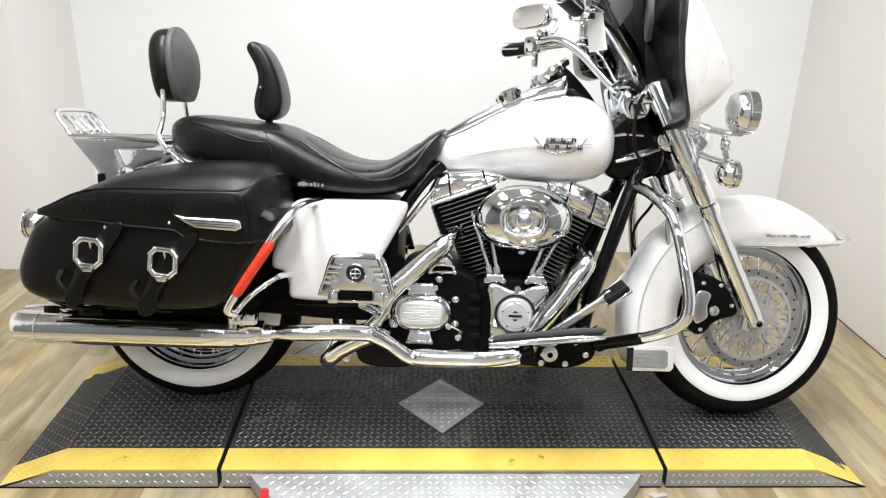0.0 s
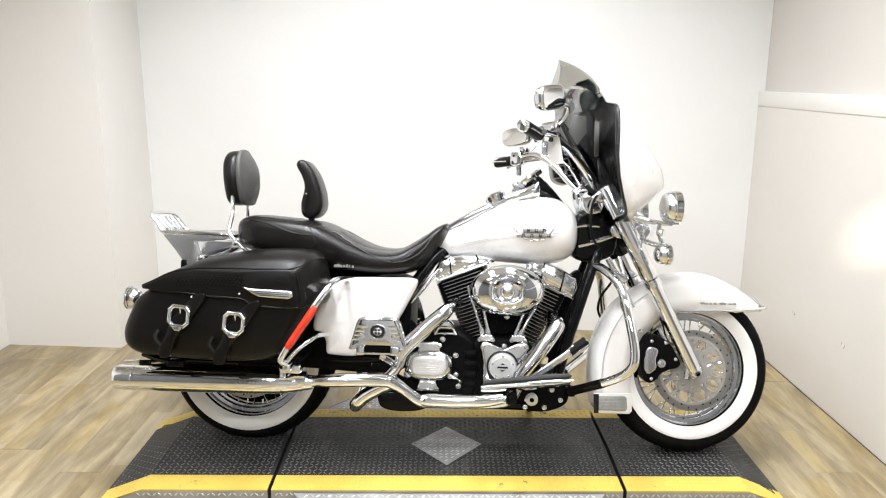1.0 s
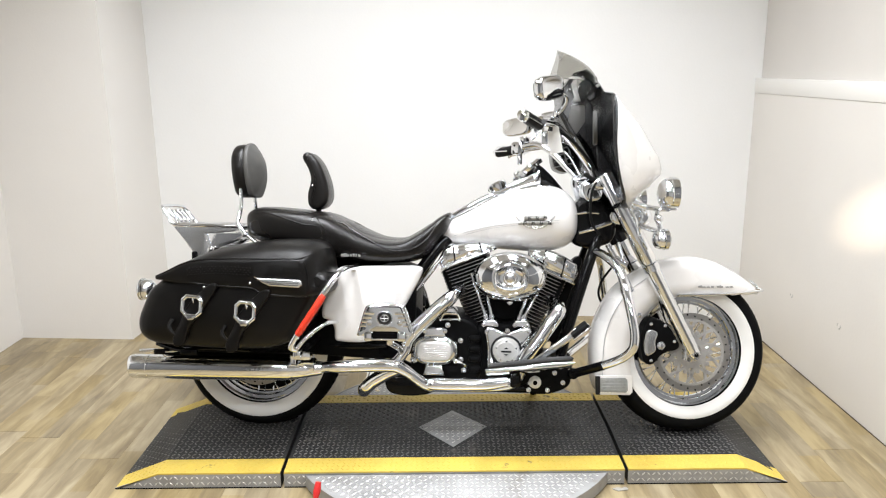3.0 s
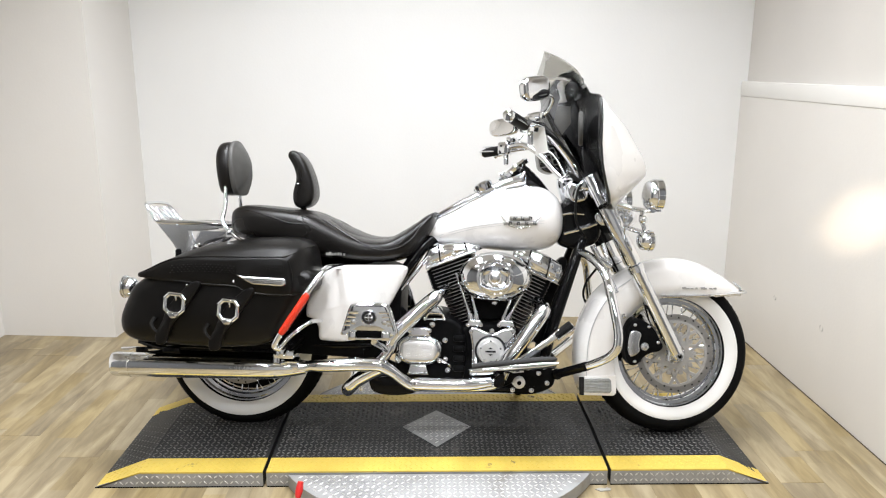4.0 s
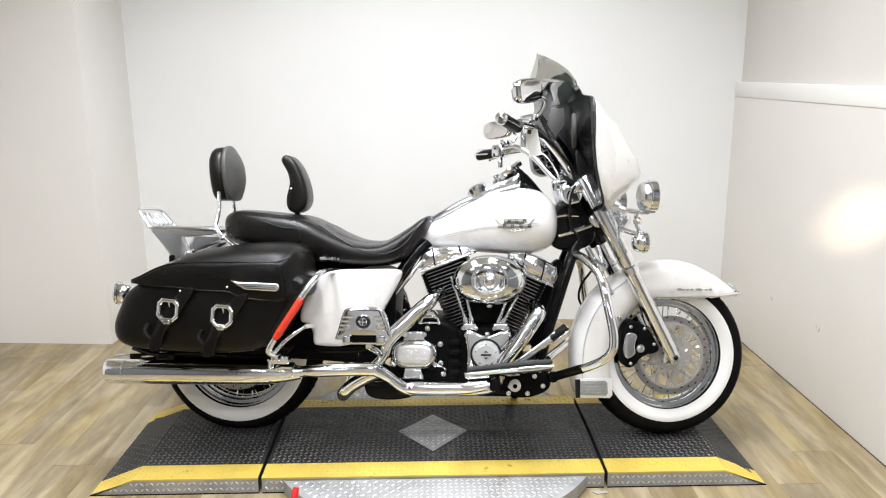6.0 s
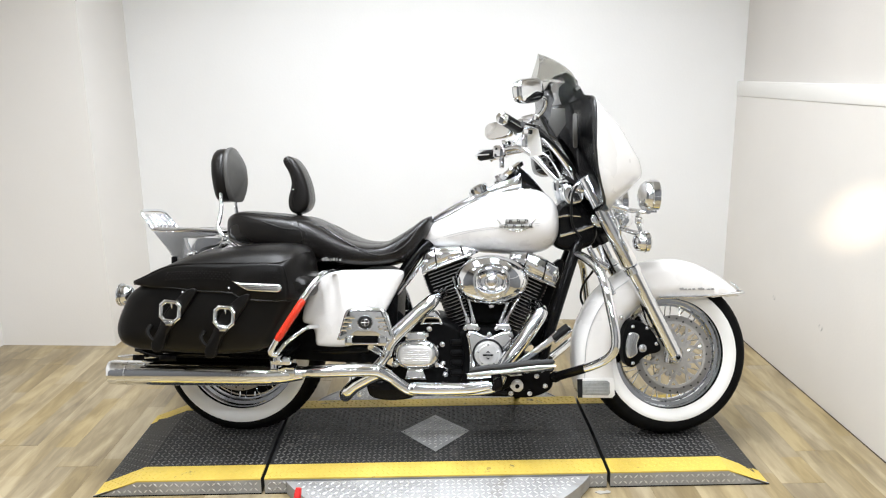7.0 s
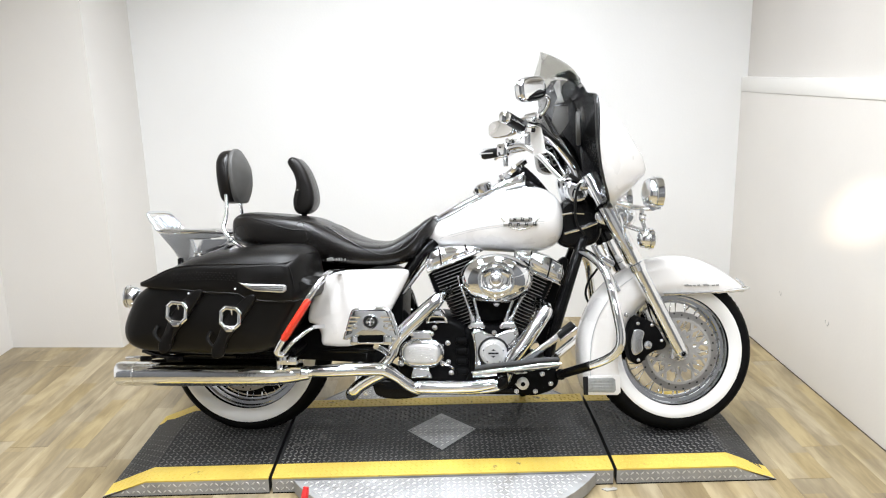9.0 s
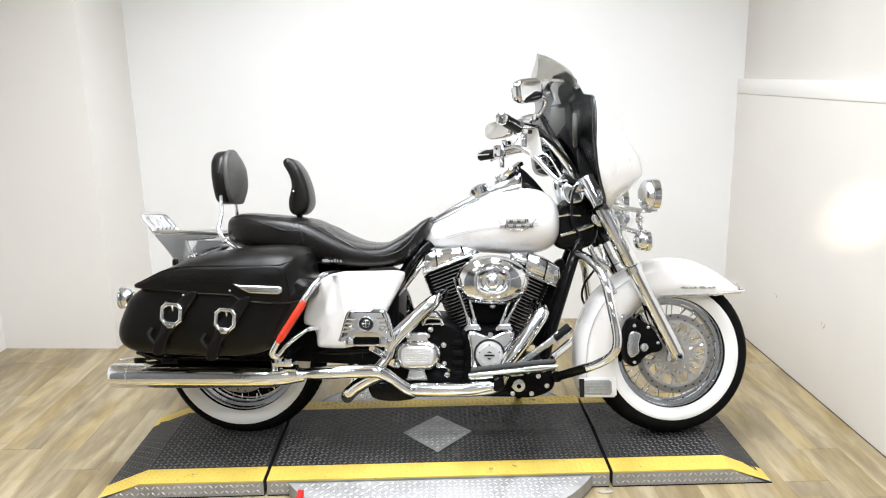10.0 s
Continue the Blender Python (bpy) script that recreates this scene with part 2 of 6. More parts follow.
def mirrored(mesh):
    return [(x, -y, z) for x, y, z in mesh[0]], [tuple(reversed(f)) for f in mesh[1]]


def rings(loops, closed=True, caps=True):
    """Skin over loops that all have the same number of points."""
    n = len(loops[0])
    pts = [tuple(p) for lp in loops for p in lp]
    faces = []
    for i in range(len(loops) - 1):
        for j in range(n if closed else n - 1):
            k = (j + 1) % n
            faces.append((i * n + j, i * n + k, (i + 1) * n + k, (i + 1) * n + j))
    if caps:
        faces.append(tuple(range(n - 1, -1, -1)))
        faces.append(tuple(range((len(loops) - 1) * n, len(loops) * n)))
    return pts, faces


def spline(pts, steps=6, loop=False):
    """Catmull-Rom through the points."""
    P = [Vector(p) for p in pts]
    n = len(P)
    out = []
    for i in range(n if loop else n - 1):
        if loop:
            a, b, c, d = P[i - 1], P[i], P[(i + 1) % n], P[(i + 2) % n]
        else:
            b, c = P[i], P[i + 1]
            a = P[i - 1] if i else b * 2 - c
            d = P[i + 2] if i + 2 < n else c * 2 - b
        for s in range(steps):
            t = s / steps
            out.append(0.5 * ((2 * b) + (c - a) * t + (2 * a - 5 * b + 4 * c - d) * t * t + (3 * b - a - 3 * c + d) * t ** 3))
    if not loop:
        out.append(P[-1])
    return out


def tube(path, r, segs=10, steps=6, smooth=True):
    """A pipe along a path; r may be one radius or one for each path point."""
    rs = r if isinstance(r, (list, tuple)) else [r] * len(path)
    if smooth and len(path) > 2:
        pts = spline(path, steps)
        rr = [p[0] for p in spline([(v, 0, 0) for v in rs], steps)]
    else:
        pts, rr = [Vector(p) for p in path], rs
    loops, up = [], None
    for i, p in enumerate(pts):
        d = (pts[min(i + 1, len(pts) - 1)] - pts[max(i - 1, 0)]).normalized()
        if up is None:
            up = Vector((0, 0, 1)) if abs(d.z) < 0.9 else Vector((1, 0, 0))
        side = d.cross(up).normalized()
        up = side.cross(d).normalized()
        loops.append([p + (side * math.cos(a) + up * math.sin(a)) * rr[i] for a in [2 * math.pi * k / segs for k in range(segs)]])
    return rings(loops)


def lathe(profile, segs=40, axis="y", centre=(0, 0, 0), caps=True, sx=1.0, sz=1.0):
    """Turn (radius, height) pairs round an axis."""
    loops = []
    for r, h in profile:
        lp = []
        for k in range(segs):
            a = 2 * math.pi * k / segs
            u, v = r * math.cos(a), r * math.sin(a)
            p = {"y": (u * sx, h, v * sz), "z": (u, v, h), "x": (h, u, v)}[axis]
            lp.append((p[0] + centre[0], p[1] + centre[1], p[2] + centre[2]))
        loops.append(lp)
    return rings(loops, caps=caps)


def slab(outline, y0, y1, edge=0.01, steps=5, smooth=True, inset=4, dome=0.0):
    """A side outline (x, z) given thickness from y0 to y1, with rounded rims; dome swells the y0 face."""
    o = [(p.x, p.y) for p in spline([(x, z, 0) for x, z in outline], steps, True)] if smooth else list(outline)
    n = len(o)
    area = sum(o[i][0] * o[(i + 1) % n][1] - o[(i + 1) % n][0] * o[i][1] for i in range(n))
    if area < 0:
        o = o[::-1]
    nrm = []
    for i in range(n):
        dx, dz = o[(i + 1) % n][0] - o[i - 1][0], o[(i + 1) % n][1] - o[i - 1][1]
        ln = math.hypot(dx, dz) or 1
        nrm.append((dz / ln, -dx / ln))
    sgn = 1 if y1 > y0 else -1

    def ring(ins, y):
        return [(o[i][0] - nrm[i][0] * ins, y, o[i][1] - nrm[i][1] * ins) for i in range(n)]
    loops = []
    cx, cz = sum(p[0] for p in o) / n, sum(p[1] for p in o) / n
    if dome:
        for s in (0.02, 0.25, 0.5, 0.75, 0.92):
            base = ring(edge, y0)
            loops.append([(cx + (p[0] - cx) * s, y0 - sgn * dome * (1 - s * s), cz + (p[2] - cz) * s) for p in base])
    for k in range(inset + 1):
        a = math.pi / 2 * k / inset
        loops.append(ring(edge * (1 - math.sin(a)), y0 + sgn * edge * (1 - math.cos(a))))
    for k in range(inset + 1):
        a = math.pi / 2 * k / inset
        loops.append(ring(edge * (1 - math.cos(a)), y1 - sgn * edge * (1 - math.sin(a))))
    m = rings(loops)
    return m if sgn > 0 else (m[0], [tuple(reversed(f)) for f in m[1]])


def draft(sections, steps=4):
    """A body skinned over side outlines [(y, [(x, z), ...]), ...] with equal counts of points."""
    loops = [[(p.x, y, p.y) for p in spline([(x, z, 0) for x, z in o], steps, True)] for y, o in sections]
    return rings(loops)


def shrunk(outline, d):
    """An outline drawn in towards its own middle by about d."""
    cx, cz = sum(p[0] for p in outline) / len(outline), sum(p[1] for p in outline) / len(outline)
    return [(x - d * (x - cx) / math.hypot(x - cx, z - cz), z - d * (z - cz) / math.hypot(x - cx, z - cz)) for x, z in outline]


def blend(a, b, k):
    return [(p[0] + (q[0] - p[0]) * k, p[1] + (q[1] - p[1]) * k) for p, q in zip(a, b)]


def oval_loft(stations, segs=28, power=2.6):
    """Stations (x, z_low, z_high, half_width): superellipse sections along x."""
    st = spline([(s[0], s[1], s[2]) for s in stations], 5)
    hw = [p[0] for p in spline([(s[3], 0, 0) for s in stations], 5)]
    loops = []
    for p, w in zip(st, hw):
        zc, zh = (p.y + p.z) / 2, max((p.z - p.y) / 2, 0.002)
        lp = []
        for k in range(segs):
            a = 2 * math.pi * k / segs
            c, s = math.cos(a), math.sin(a)
            lp.append((p.x, w * math.copysign(abs(c) ** (2 / power), c), zc + zh * math.copysign(abs(s) ** (2 / power), s)))
        loops.append(lp)
    return rings(loops)


def block(x0, x1, y0, y1, z0, z1, bevel=0.0, segs=2):
    bm = bmesh.new()
    bmesh.ops.create_cube(bm, size=1)
    for v in bm.verts:
        v.co = Vector(((x0 + x1) / 2 + v.co.x * (x1 - x0), (y0 + y1) / 2 + v.co.y * (y1 - y0), (z0 + z1) / 2 + v.co.z * (z1 - z0)))
    if bevel:
        bmesh.ops.bevel(bm, geom=bm.edges[:], offset=bevel, segments=segs, affect="EDGES", profile=0.5)
    bm.verts.index_update()
    out = [tuple(v.co) for v in bm.verts], [tuple(v.index for v in f.verts) for f in bm.faces]
    bm.free()
    return out


def mesh_data(name, mesh, material, smooth=38):
    me = bpy.data.meshes.new(name)
    me.from_pydata([tuple(p) for p in mesh[0]], [], mesh[1])
    me.validate()
    me.materials.append(material)
    bm = bmesh.new()
    bm.from_mesh(me)
    bmesh.ops.recalc_face_normals(bm, faces=bm.faces)
    bm.to_mesh(me)
    bm.free()
    if smooth:
        me.shade_smooth()
        me.set_sharp_from_angle(angle=radians(smooth))
    return me


def thing(name, mesh, material, label, category, kind="", group="", smooth=38, m=None):
    ob = new(name, mesh_data(name, mesh, material, smooth))
    if m:
        ob.matrix_world = m
    return tagged(ob, label, category, group, kind)


def part(name, mesh, material, parent, label="", smooth=38, turn=None):
    if turn:
        mesh = moved(mesh, turn)
    ob = new(name, mesh_data(name, mesh, material, smooth))
    ob.parent = parent
    return tagged(ob, label)


def holder(name, label, category, m=None, group="", kind=""):
    ob = new(name)
    ob.empty_display_size = 0.1
    if m:
        ob.matrix_world = m
    return tagged(ob, label, category, group, kind)


# ---- the room ----
def wall_strip(name, a, b, z0, z1, thick, label, material=WALL):
    """A wall from a to b in plan; its thickness lies to the left of that way."""
    d = Vector((b[0] - a[0], b[1] - a[1], 0)).normalized()
    n = Vector((-d.y, d.x, 0)) * thick
    c = [Vector((*a, 0)), Vector((*b, 0)), Vector((*b, 0)) + n, Vector((*a, 0)) + n]
    return thing(name, rings([[p + Vector((0, 0, z0)) for p in c], [p + Vector((0, 0, z1)) for p in c]]), material, label, "wall", "structure", smooth=0)


TOP = 2.9
wall_strip("wall_north", (1.9, 1.685), (-2.2, 2.0), -0.02, TOP, -0.12, "smooth white semi-gloss back wall behind the motorcycle")
pil = [(-1.670, 1.462), (-1.640, 1.958), (-2.275, 2.02), (-2.275, 1.505)]
thing("wall_pilaster", rings([[(x, y, z) for x, y in pil] for z in (-0.02, TOP)]), WESTWALL, "white boxed-out wall projection with a splayed side", "wall", "structure", smooth=0)
wall_strip("wall_west", (-2.275, 2.1), (-2.275, -1.2), -0.02, TOP, -0.12, "plain white side wall", WESTWALL)
# unseen dark stretch, added to cut side fill and darken the chrome
wall_strip("wall_west_rear", (-2.275, -1.2), (-2.275, -4.3), -0.02, TOP, -0.12, "unseen side wall, dark grey to darken chrome reflections", FARWALL)
east = wall_strip("wall_east_lower", (1.605, -0.7), (1.605, 1.708), -0.02, 1.236, -0.30, "off-white half-height side wall below a flat cap", EASTWALL)
# unseen dark stretches on this side too, for the same reflections
wall_strip("wall_east_rear", (1.605, -4.3), (1.605, -0.7), -0.02, 1.236, -0.30, "unseen half-height side wall, dark grey to darken chrome reflections", FARWALL)
wall_strip("wall_east_upper_rear", (1.632, -4.3), (1.632, -0.7), 1.312, TOP, -0.16, "unseen upper side wall, dark grey to darken chrome reflections", FARWALL)
wall_strip("wall_east_upper", (1.632, -0.7), (1.632, 1.703), 1.312, TOP, -0.16, "upper side wall, off-white with its shade mixed into the paint", UPPER)
# unseen end wall, kept pale so flat chrome reflects bright
wall_strip("wall_south", (-2.4, -4.3), (1.9, -4.3), -0.02, TOP, -0.12, "unseen plain pale wall closing the room, brightening chrome reflections", SOUTHWALL)
for y, z, k in ((1.088, 0.326, 0.8), (0.655, 0.328, 1.0)):
    part("scuff_mark", moved(tube([(0, -0.010 * k, 0.006 * k), (0, -0.014 * k, -0.004 * k), (0, -0.006 * k, -0.016 * k), (0, 0.004 * k, -0.012 * k)], [0.0008, 0.0022, 0.0016, 0.0006], 6), Matrix.Translation((1.6045, y, z))), SMUDGE, east, "faint grey scuff mark", 60)
    part("scuff_mark", moved(tube([(0, 0.006 * k, 0.008 * k), (0, 0.012 * k, 0.0), (0, 0.010 * k, -0.010 * k)], [0.0005, 0.0016, 0.0006], 6), Matrix.Translation((1.6047, y, z))), SMUDGE, east, "", 60)
thing("wall_cap", block(1.600, 1.80, -4.3, 1.706, 1.236, 1.312, 0.006), TRIM, "flat white painted cap along the half-height wall", "trim", "structure")
thing("floor_gap", block(1.600, 1.6045, -4.3, 1.70, 0.0002, 0.0025), DIRT, "thin dark dirt line where the planks meet the side wall", "trim", "structure", smooth=0)
# unseen rear ceiling, greyed to give the chrome contrast
thing("ceiling_rear", block(-2.4, 1.95, -4.4, -0.9, TOP, TOP + 0.1), CEILDARK, "unseen grey ceiling behind the platform, toned for chrome reflections", "ceiling", "structure", smooth=0)
thing("ceiling", block(-2.4, 1.95, -0.9, 2.1, TOP, TOP + 0.1), CEIL, "plain white matt ceiling over the platform", "ceiling", "structure", smooth=0)

# ---- floor of oak vinyl planks ----
floor = thing("floor", block(-2.4, 1.95, -4.4, 2.1, -0.1, -0.008), DARK, "oak-look vinyl plank floor, worn and lightly marked", "floor", "structure", smooth=0)
plank_mesh = mesh_data("plank", block(-0.0749, 0.0749, -0.6, 0.6, -0.008, 0.0, 0.0006, 1), WOOD, 0)
rnd = random.Random(5)
for i in range(27):
    y = -4.2 - rnd.random() * 1.1
    while y < 1.9:
        p = new("plank", plank_mesh)
        p.parent = floor
        y0, y1 = max(y, -4.3), min(y + 1.2, 1.99)
        p.location = (-2.2 + i * 0.15, (y0 + y1) / 2, rnd.uniform(-0.0002, 0.0))
        p.scale.y = (y1 - y0) / 1.2
        y += 1.2015


# ---- raised display platform with end ramps ----
H, DEPTH = 0.055, 0.612


def tread_bars(x0, x1, y0, y1, pitch, size, height, keep=None, base=0.0):
    """Raised lozenges of a tread plate, turned alternately."""
    out = [], []
    nx, ny = int((x1 - x0) / pitch), int((y1 - y0) / pitch)
    for i in range(nx):
        for j in range(ny):
            x, y = x0 + (i + 0.5) * (x1 - x0) / nx, y0 + (j + 0.5) * (y1 - y0) / ny
            if keep and not keep(x, y):
                continue
            a = radians(45 if (i + j) % 2 else -45)
            c, s = math.cos(a), math.sin(a)
            k = len(out[0])
            L, W = size * 0.88, size * 0.30
            for u, v, w in ((-L, 0, 0), (0, -W, 0), (L, 0, 0), (0, W, 0), (-L * 0.55, 0, height), (0, 0, height), (L * 0.55, 0, height)):
                out[0].append((x + c * u - s * v, y + s * u + c * v, base + w))
            out[1].extend([(k, k + 1, k + 5, k + 4), (k + 1, k + 2, k + 6, k + 5), (k + 2, k + 3, k + 5, k + 6), (k + 3, k, k + 4, k + 5)])
    return out


def ramp_z(x, flat, end):
    """Height of the platform top at x: level up to flat, then down to the floor at end."""
    k = (abs(x) - abs(flat)) / (abs(end) - abs(flat))
    return H if k <= 0 else H * (1 - k)


def fold(x, y, flat, end):
    """The deck is bent along its middle, a shallow ridge that fades out down the ramps."""
    return 0.009 * (1 - abs(y - DEPTH / 2) / (DEPTH / 2)) * ramp_z(x, flat, end) / H


def on_ramp(mesh, flat, end):
    return [(x, y, z + ramp_z(x, flat, end) + fold(x, y, flat, end)) for x, y, z in mesh[0]], mesh[1]


def strip(xs, y0, y1, lift, flat, end):
    loops = [[(x, y, ramp_z(x, flat, end) + fold(x, y, flat, end) + d) for y, d in ((y0, -0.004), (y1, -0.004), (y1, lift), (y0, lift))] for x in xs]
    return rings(loops)


def platform_section(x0, x1, flat, end, label, diamond=False):
    ob = holder("display_platform", label, "platform", Matrix.Identity(4), "platform sections")
    xs = sorted({x0, x1, *([flat] if x0 < flat < x1 else [])})
    body = rings([[(x, 0.004, 0.0), (x, DEPTH - 0.004, 0.0), (x, DEPTH - 0.004, max(ramp_z(x, flat, end), 0.0005)), (x, DEPTH / 2, max(ramp_z(x, flat, end), 0.0005) + fold(x, DEPTH / 2, flat, end)), (x, 0.004, max(ramp_z(x, flat, end), 0.0005))] for x in xs])
    part("deck", body, DECK, ob, "dark grey steel tread deck", 0)
    lo, hi = x0 + 0.008, x1 - 0.008
    keep = (lambda x, y: abs(x) / 0.128 + abs(y - 0.303) / 0.146 > 1.06) if diamond else None
    bars = on_ramp(tread_bars(lo, hi, 0.094, DEPTH - 0.078, 0.0178, 0.0108, 0.0022, keep), flat, end)
    tagged(part("tread", bars, TREAD, ob, "worn raised tread bars", 0), kind="stuff")
    for nm, ya, yb in (("front_stripe", 0.0, 0.088), ("back_stripe", DEPTH - 0.075, DEPTH)):
        st = part(nm, strip(xs, ya, yb, 0.0015, flat, end), YELLOW, ob, "yellow painted safety stripe", 0)
        tagged(part("tread", on_ramp(tread_bars(lo, hi, ya + 0.006, yb - 0.004, 0.0178, 0.0100, 0.0018, None, 0.0015), flat, end), YELLOW, st, "", 0), kind="stuff")
    # upright skirt of bright tread plate
    sk = rings([[(x, 0.0, 0.003), (x, 0.004, 0.003), (x, 0.004, max(ramp_z(x, flat, end) - 0.004, 0.004)), (x, 0.0, max(ramp_z(x, flat, end) - 0.004, 0.004))] for x in xs])
    skirt = part("skirt", sk, PLATE, ob, "bright tread plate skirt", 0)
    # thin black strip put in for the shadow line under the skirt
    part("skirt_shadow_strip", rings([[(x, -0.002, 0.0003), (x, 0.003, 0.0003), (x, 0.003, 0.0034), (x, -0.002, 0.0034)] for x in (x0, x1)]), BLACKR, skirt, "black strip standing for the shadow line under the skirt", 0)
    flatbars = tread_bars(lo, hi, 0.006, H - 0.006, 0.0172, 0.0100, 0.0016, lambda x, y: y + 0.008 < ramp_z(x, flat, end))
    tagged(part("tread", ([(x, -z, y) for x, y, z in flatbars[0]], flatbars[1]), PLATEBAR, skirt, "", 0), kind="stuff")
    if diamond:
        dia = [(-0.128, 0.303), (0.0, 0.157), (0.128, 0.303), (0.0, 0.449)]
        d = part("diamond_inlay", ([(x, y, H + q + fold(0, y, 9, 10)) for q in (-0.002, 0.0015) for x, y in dia], [(4, 5, 6), (4, 6, 7)] + [(k, (k + 1) % 4, 4 + (k + 1) % 4, 4 + k) for k in range(4)]), PLATE, ob, "bright diamond-shaped tread plate inlay", 0)
        tagged(part("tread", on_ramp(tread_bars(-0.13, 0.13, 0.157, 0.449, 0.0195, 0.0112, 0.002, lambda x, y: abs(x) / 0.128 + abs(y - 0.303) / 0.146 < 0.92, 0.0015), 9, 10), PLATEBAR, d, "", 0), kind="stuff")
        for sx in (-1, 1):
            part("rivet", lathe([(0.004, H + 0.006), (0.004, H + 0.010), (0.002, H + 0.011)], 10, "z", (sx * 0.115, 0.303, 0)), SATIN, d)
    return ob


platform_section(-0.575, 0.577, 9, 10, "low dark steel platform with yellow edges and a diamond inlay", True)
platform_section(-1.150, -0.587, -1.0, -1.150, "dark steel ramp end of the platform with yellow edges")
platform_section(0.589, 1.130, 0.988, 1.130, "dark steel ramp end of the platform with yellow edges")

# turntable plate that shows in front of and behind the platform
turntable = holder("turntable", "round bright tread plate turntable under the platform", "turntable", Matrix.Identity(4))
TC, TR = (0.008, 0.305), 0.592


def disc_segment(y_cut, sign):
    a0 = math.asin(min(1, abs(y_cut - TC[1]) / TR))
    n = 48
    arc = []
    for k in range(n + 1):
        a = a0 + (math.pi - 2 * a0) * k / n
        arc.append((TC[0] + TR * math.cos(a), TC[1] + sign * TR * math.sin(a)))
    return arc


for nm, yc, sg in (("front_apron", -0.004, -1), ("back_apron", DEPTH + 0.004, 1)):
    arc = disc_segment(yc, sg)
    apron = part(nm, rings([[(x, y, z) for x, y in arc] for z in (0.012, 0.046)]), PLATE, turntable, "bright tread plate apron", 0)
    rim = [[(TC[0] + (x - TC[0]) * s, TC[1] + (y - TC[1]) * s, z) for s, z in ((1.001, 0.004), (1.007, 0.004), (1.007, 0.0485), (1.001, 0.0485))] for x, y in arc]
    part("rim", rings(rim), PLATE, apron, "worn bent steel rim", 30)
    keep = (lambda x, y: math.hypot(x - TC[0], y - TC[1]) < TR - 0.018)
    ya, yb = (-0.29, -0.008) if sg < 0 else (DEPTH + 0.008, 0.9)
    tagged(part("tread", tread_bars(-0.58, 0.58, ya, yb, 0.0188, 0.0118, 0.0016, keep, 0.046), PLATEBAR, apron, "", 0), kind="stuff")

# foot lock with a red grip at the turntable's edge
lock = holder("turntable_lock", "red-gripped metal locking lever standing at the turntable rim", "lever", pose(-0.455, -0.155, 0.0, 0, 0, 0))
part("bracket", join(block(-0.03, 0.03, -0.012, 0.012, 0.0, 0.006, 0.002), block(-0.012, 0.012, -0.01, 0.01, 0.004, 0.03, 0.003)), SATIN, lock)
part("bolt", lathe([(0.007, 0.02), (0.007, 0.034), (0.004, 0.037)], 8, "z", (0, 0, 0)), SATIN, lock)
part("lever", tube([(0, 0, 0.018), (0.008, 0.012, 0.04), (0.014, 0.02, 0.055)], 0.005, 8), SATIN, lock)
part("grip", tube([(0.010, 0.015, 0.045), (0.014, 0.026, 0.066), (0.018, 0.036, 0.090)], [0.009, 0.012, 0.009], 12), REDGRIP, lock, "red plastic grip")

# torn chip of vinyl beside the platform
chip = thing("floor_chip", moved(slab([(-0.03, -0.004), (-0.012, -0.012), (0.004, -0.007), (0.012, -0.014), (0.024, -0.006), (0.02, 0.004), (0.002, 0.006), (-0.014, 0.010)], 0.0, 0.003, 0.0008, smooth=False), Matrix.Translation((0.560, -0.036, 0.0005)) @ Matrix.Rotation(radians(90), 4, "X")), CHIP, "small torn grey chip lying on the plank floor", "chip", smooth=20)

# ---- the motorcycle: x forward from the rear contact point, y to its left, z up ----
BIKE = pose(-0.725, 0.395, 0.056, 0, 0, -4.0) @ pose(0, 0, 0, -10.5, 0, 0)
bike = holder("motorcycle", "white touring motorcycle with black leather bags leaning on the platform", "motorcycle", BIKE)
# the steered front end, turned a little to its left about the raked head
PIV = Vector((1.77, 0, 0))


def steering(deg):
    return Matrix.Translation(PIV) @ Matrix.Rotation(radians(deg), 4, Vector((-math.sin(radians(26)), 0, math.cos(radians(26))))) @ Matrix.Translation(-PIV)


STEER = steering(6.0)
FENDER_C = Vector((1.597, 0, 0.303))
FW, RW = Vector((1.583, 0, 0.300)), Vector((0.0, 0, 0.2985))


def ball(c, r, segs=12):
    prof = [(max(r * math.sin(math.pi * k / 8), 0.0003), -r * math.cos(math.pi * k / 8)) for k in range(9)]
    return lathe(prof, segs, "y", c)


def bolt(c, r=0.007, h=0.006):
    """A domed hexagon bolt head that faces the right-hand side."""
    x, y, z = c
    return join(lathe([(r * 1.25, y), (r * 1.25, y - h * 0.3)], 12, "y", (x, 0, z)), lathe([(r, y - h * 0.3), (r, y - h * 0.85), (r * 0.7, y - h)], 6, "y", (x, 0, z)))


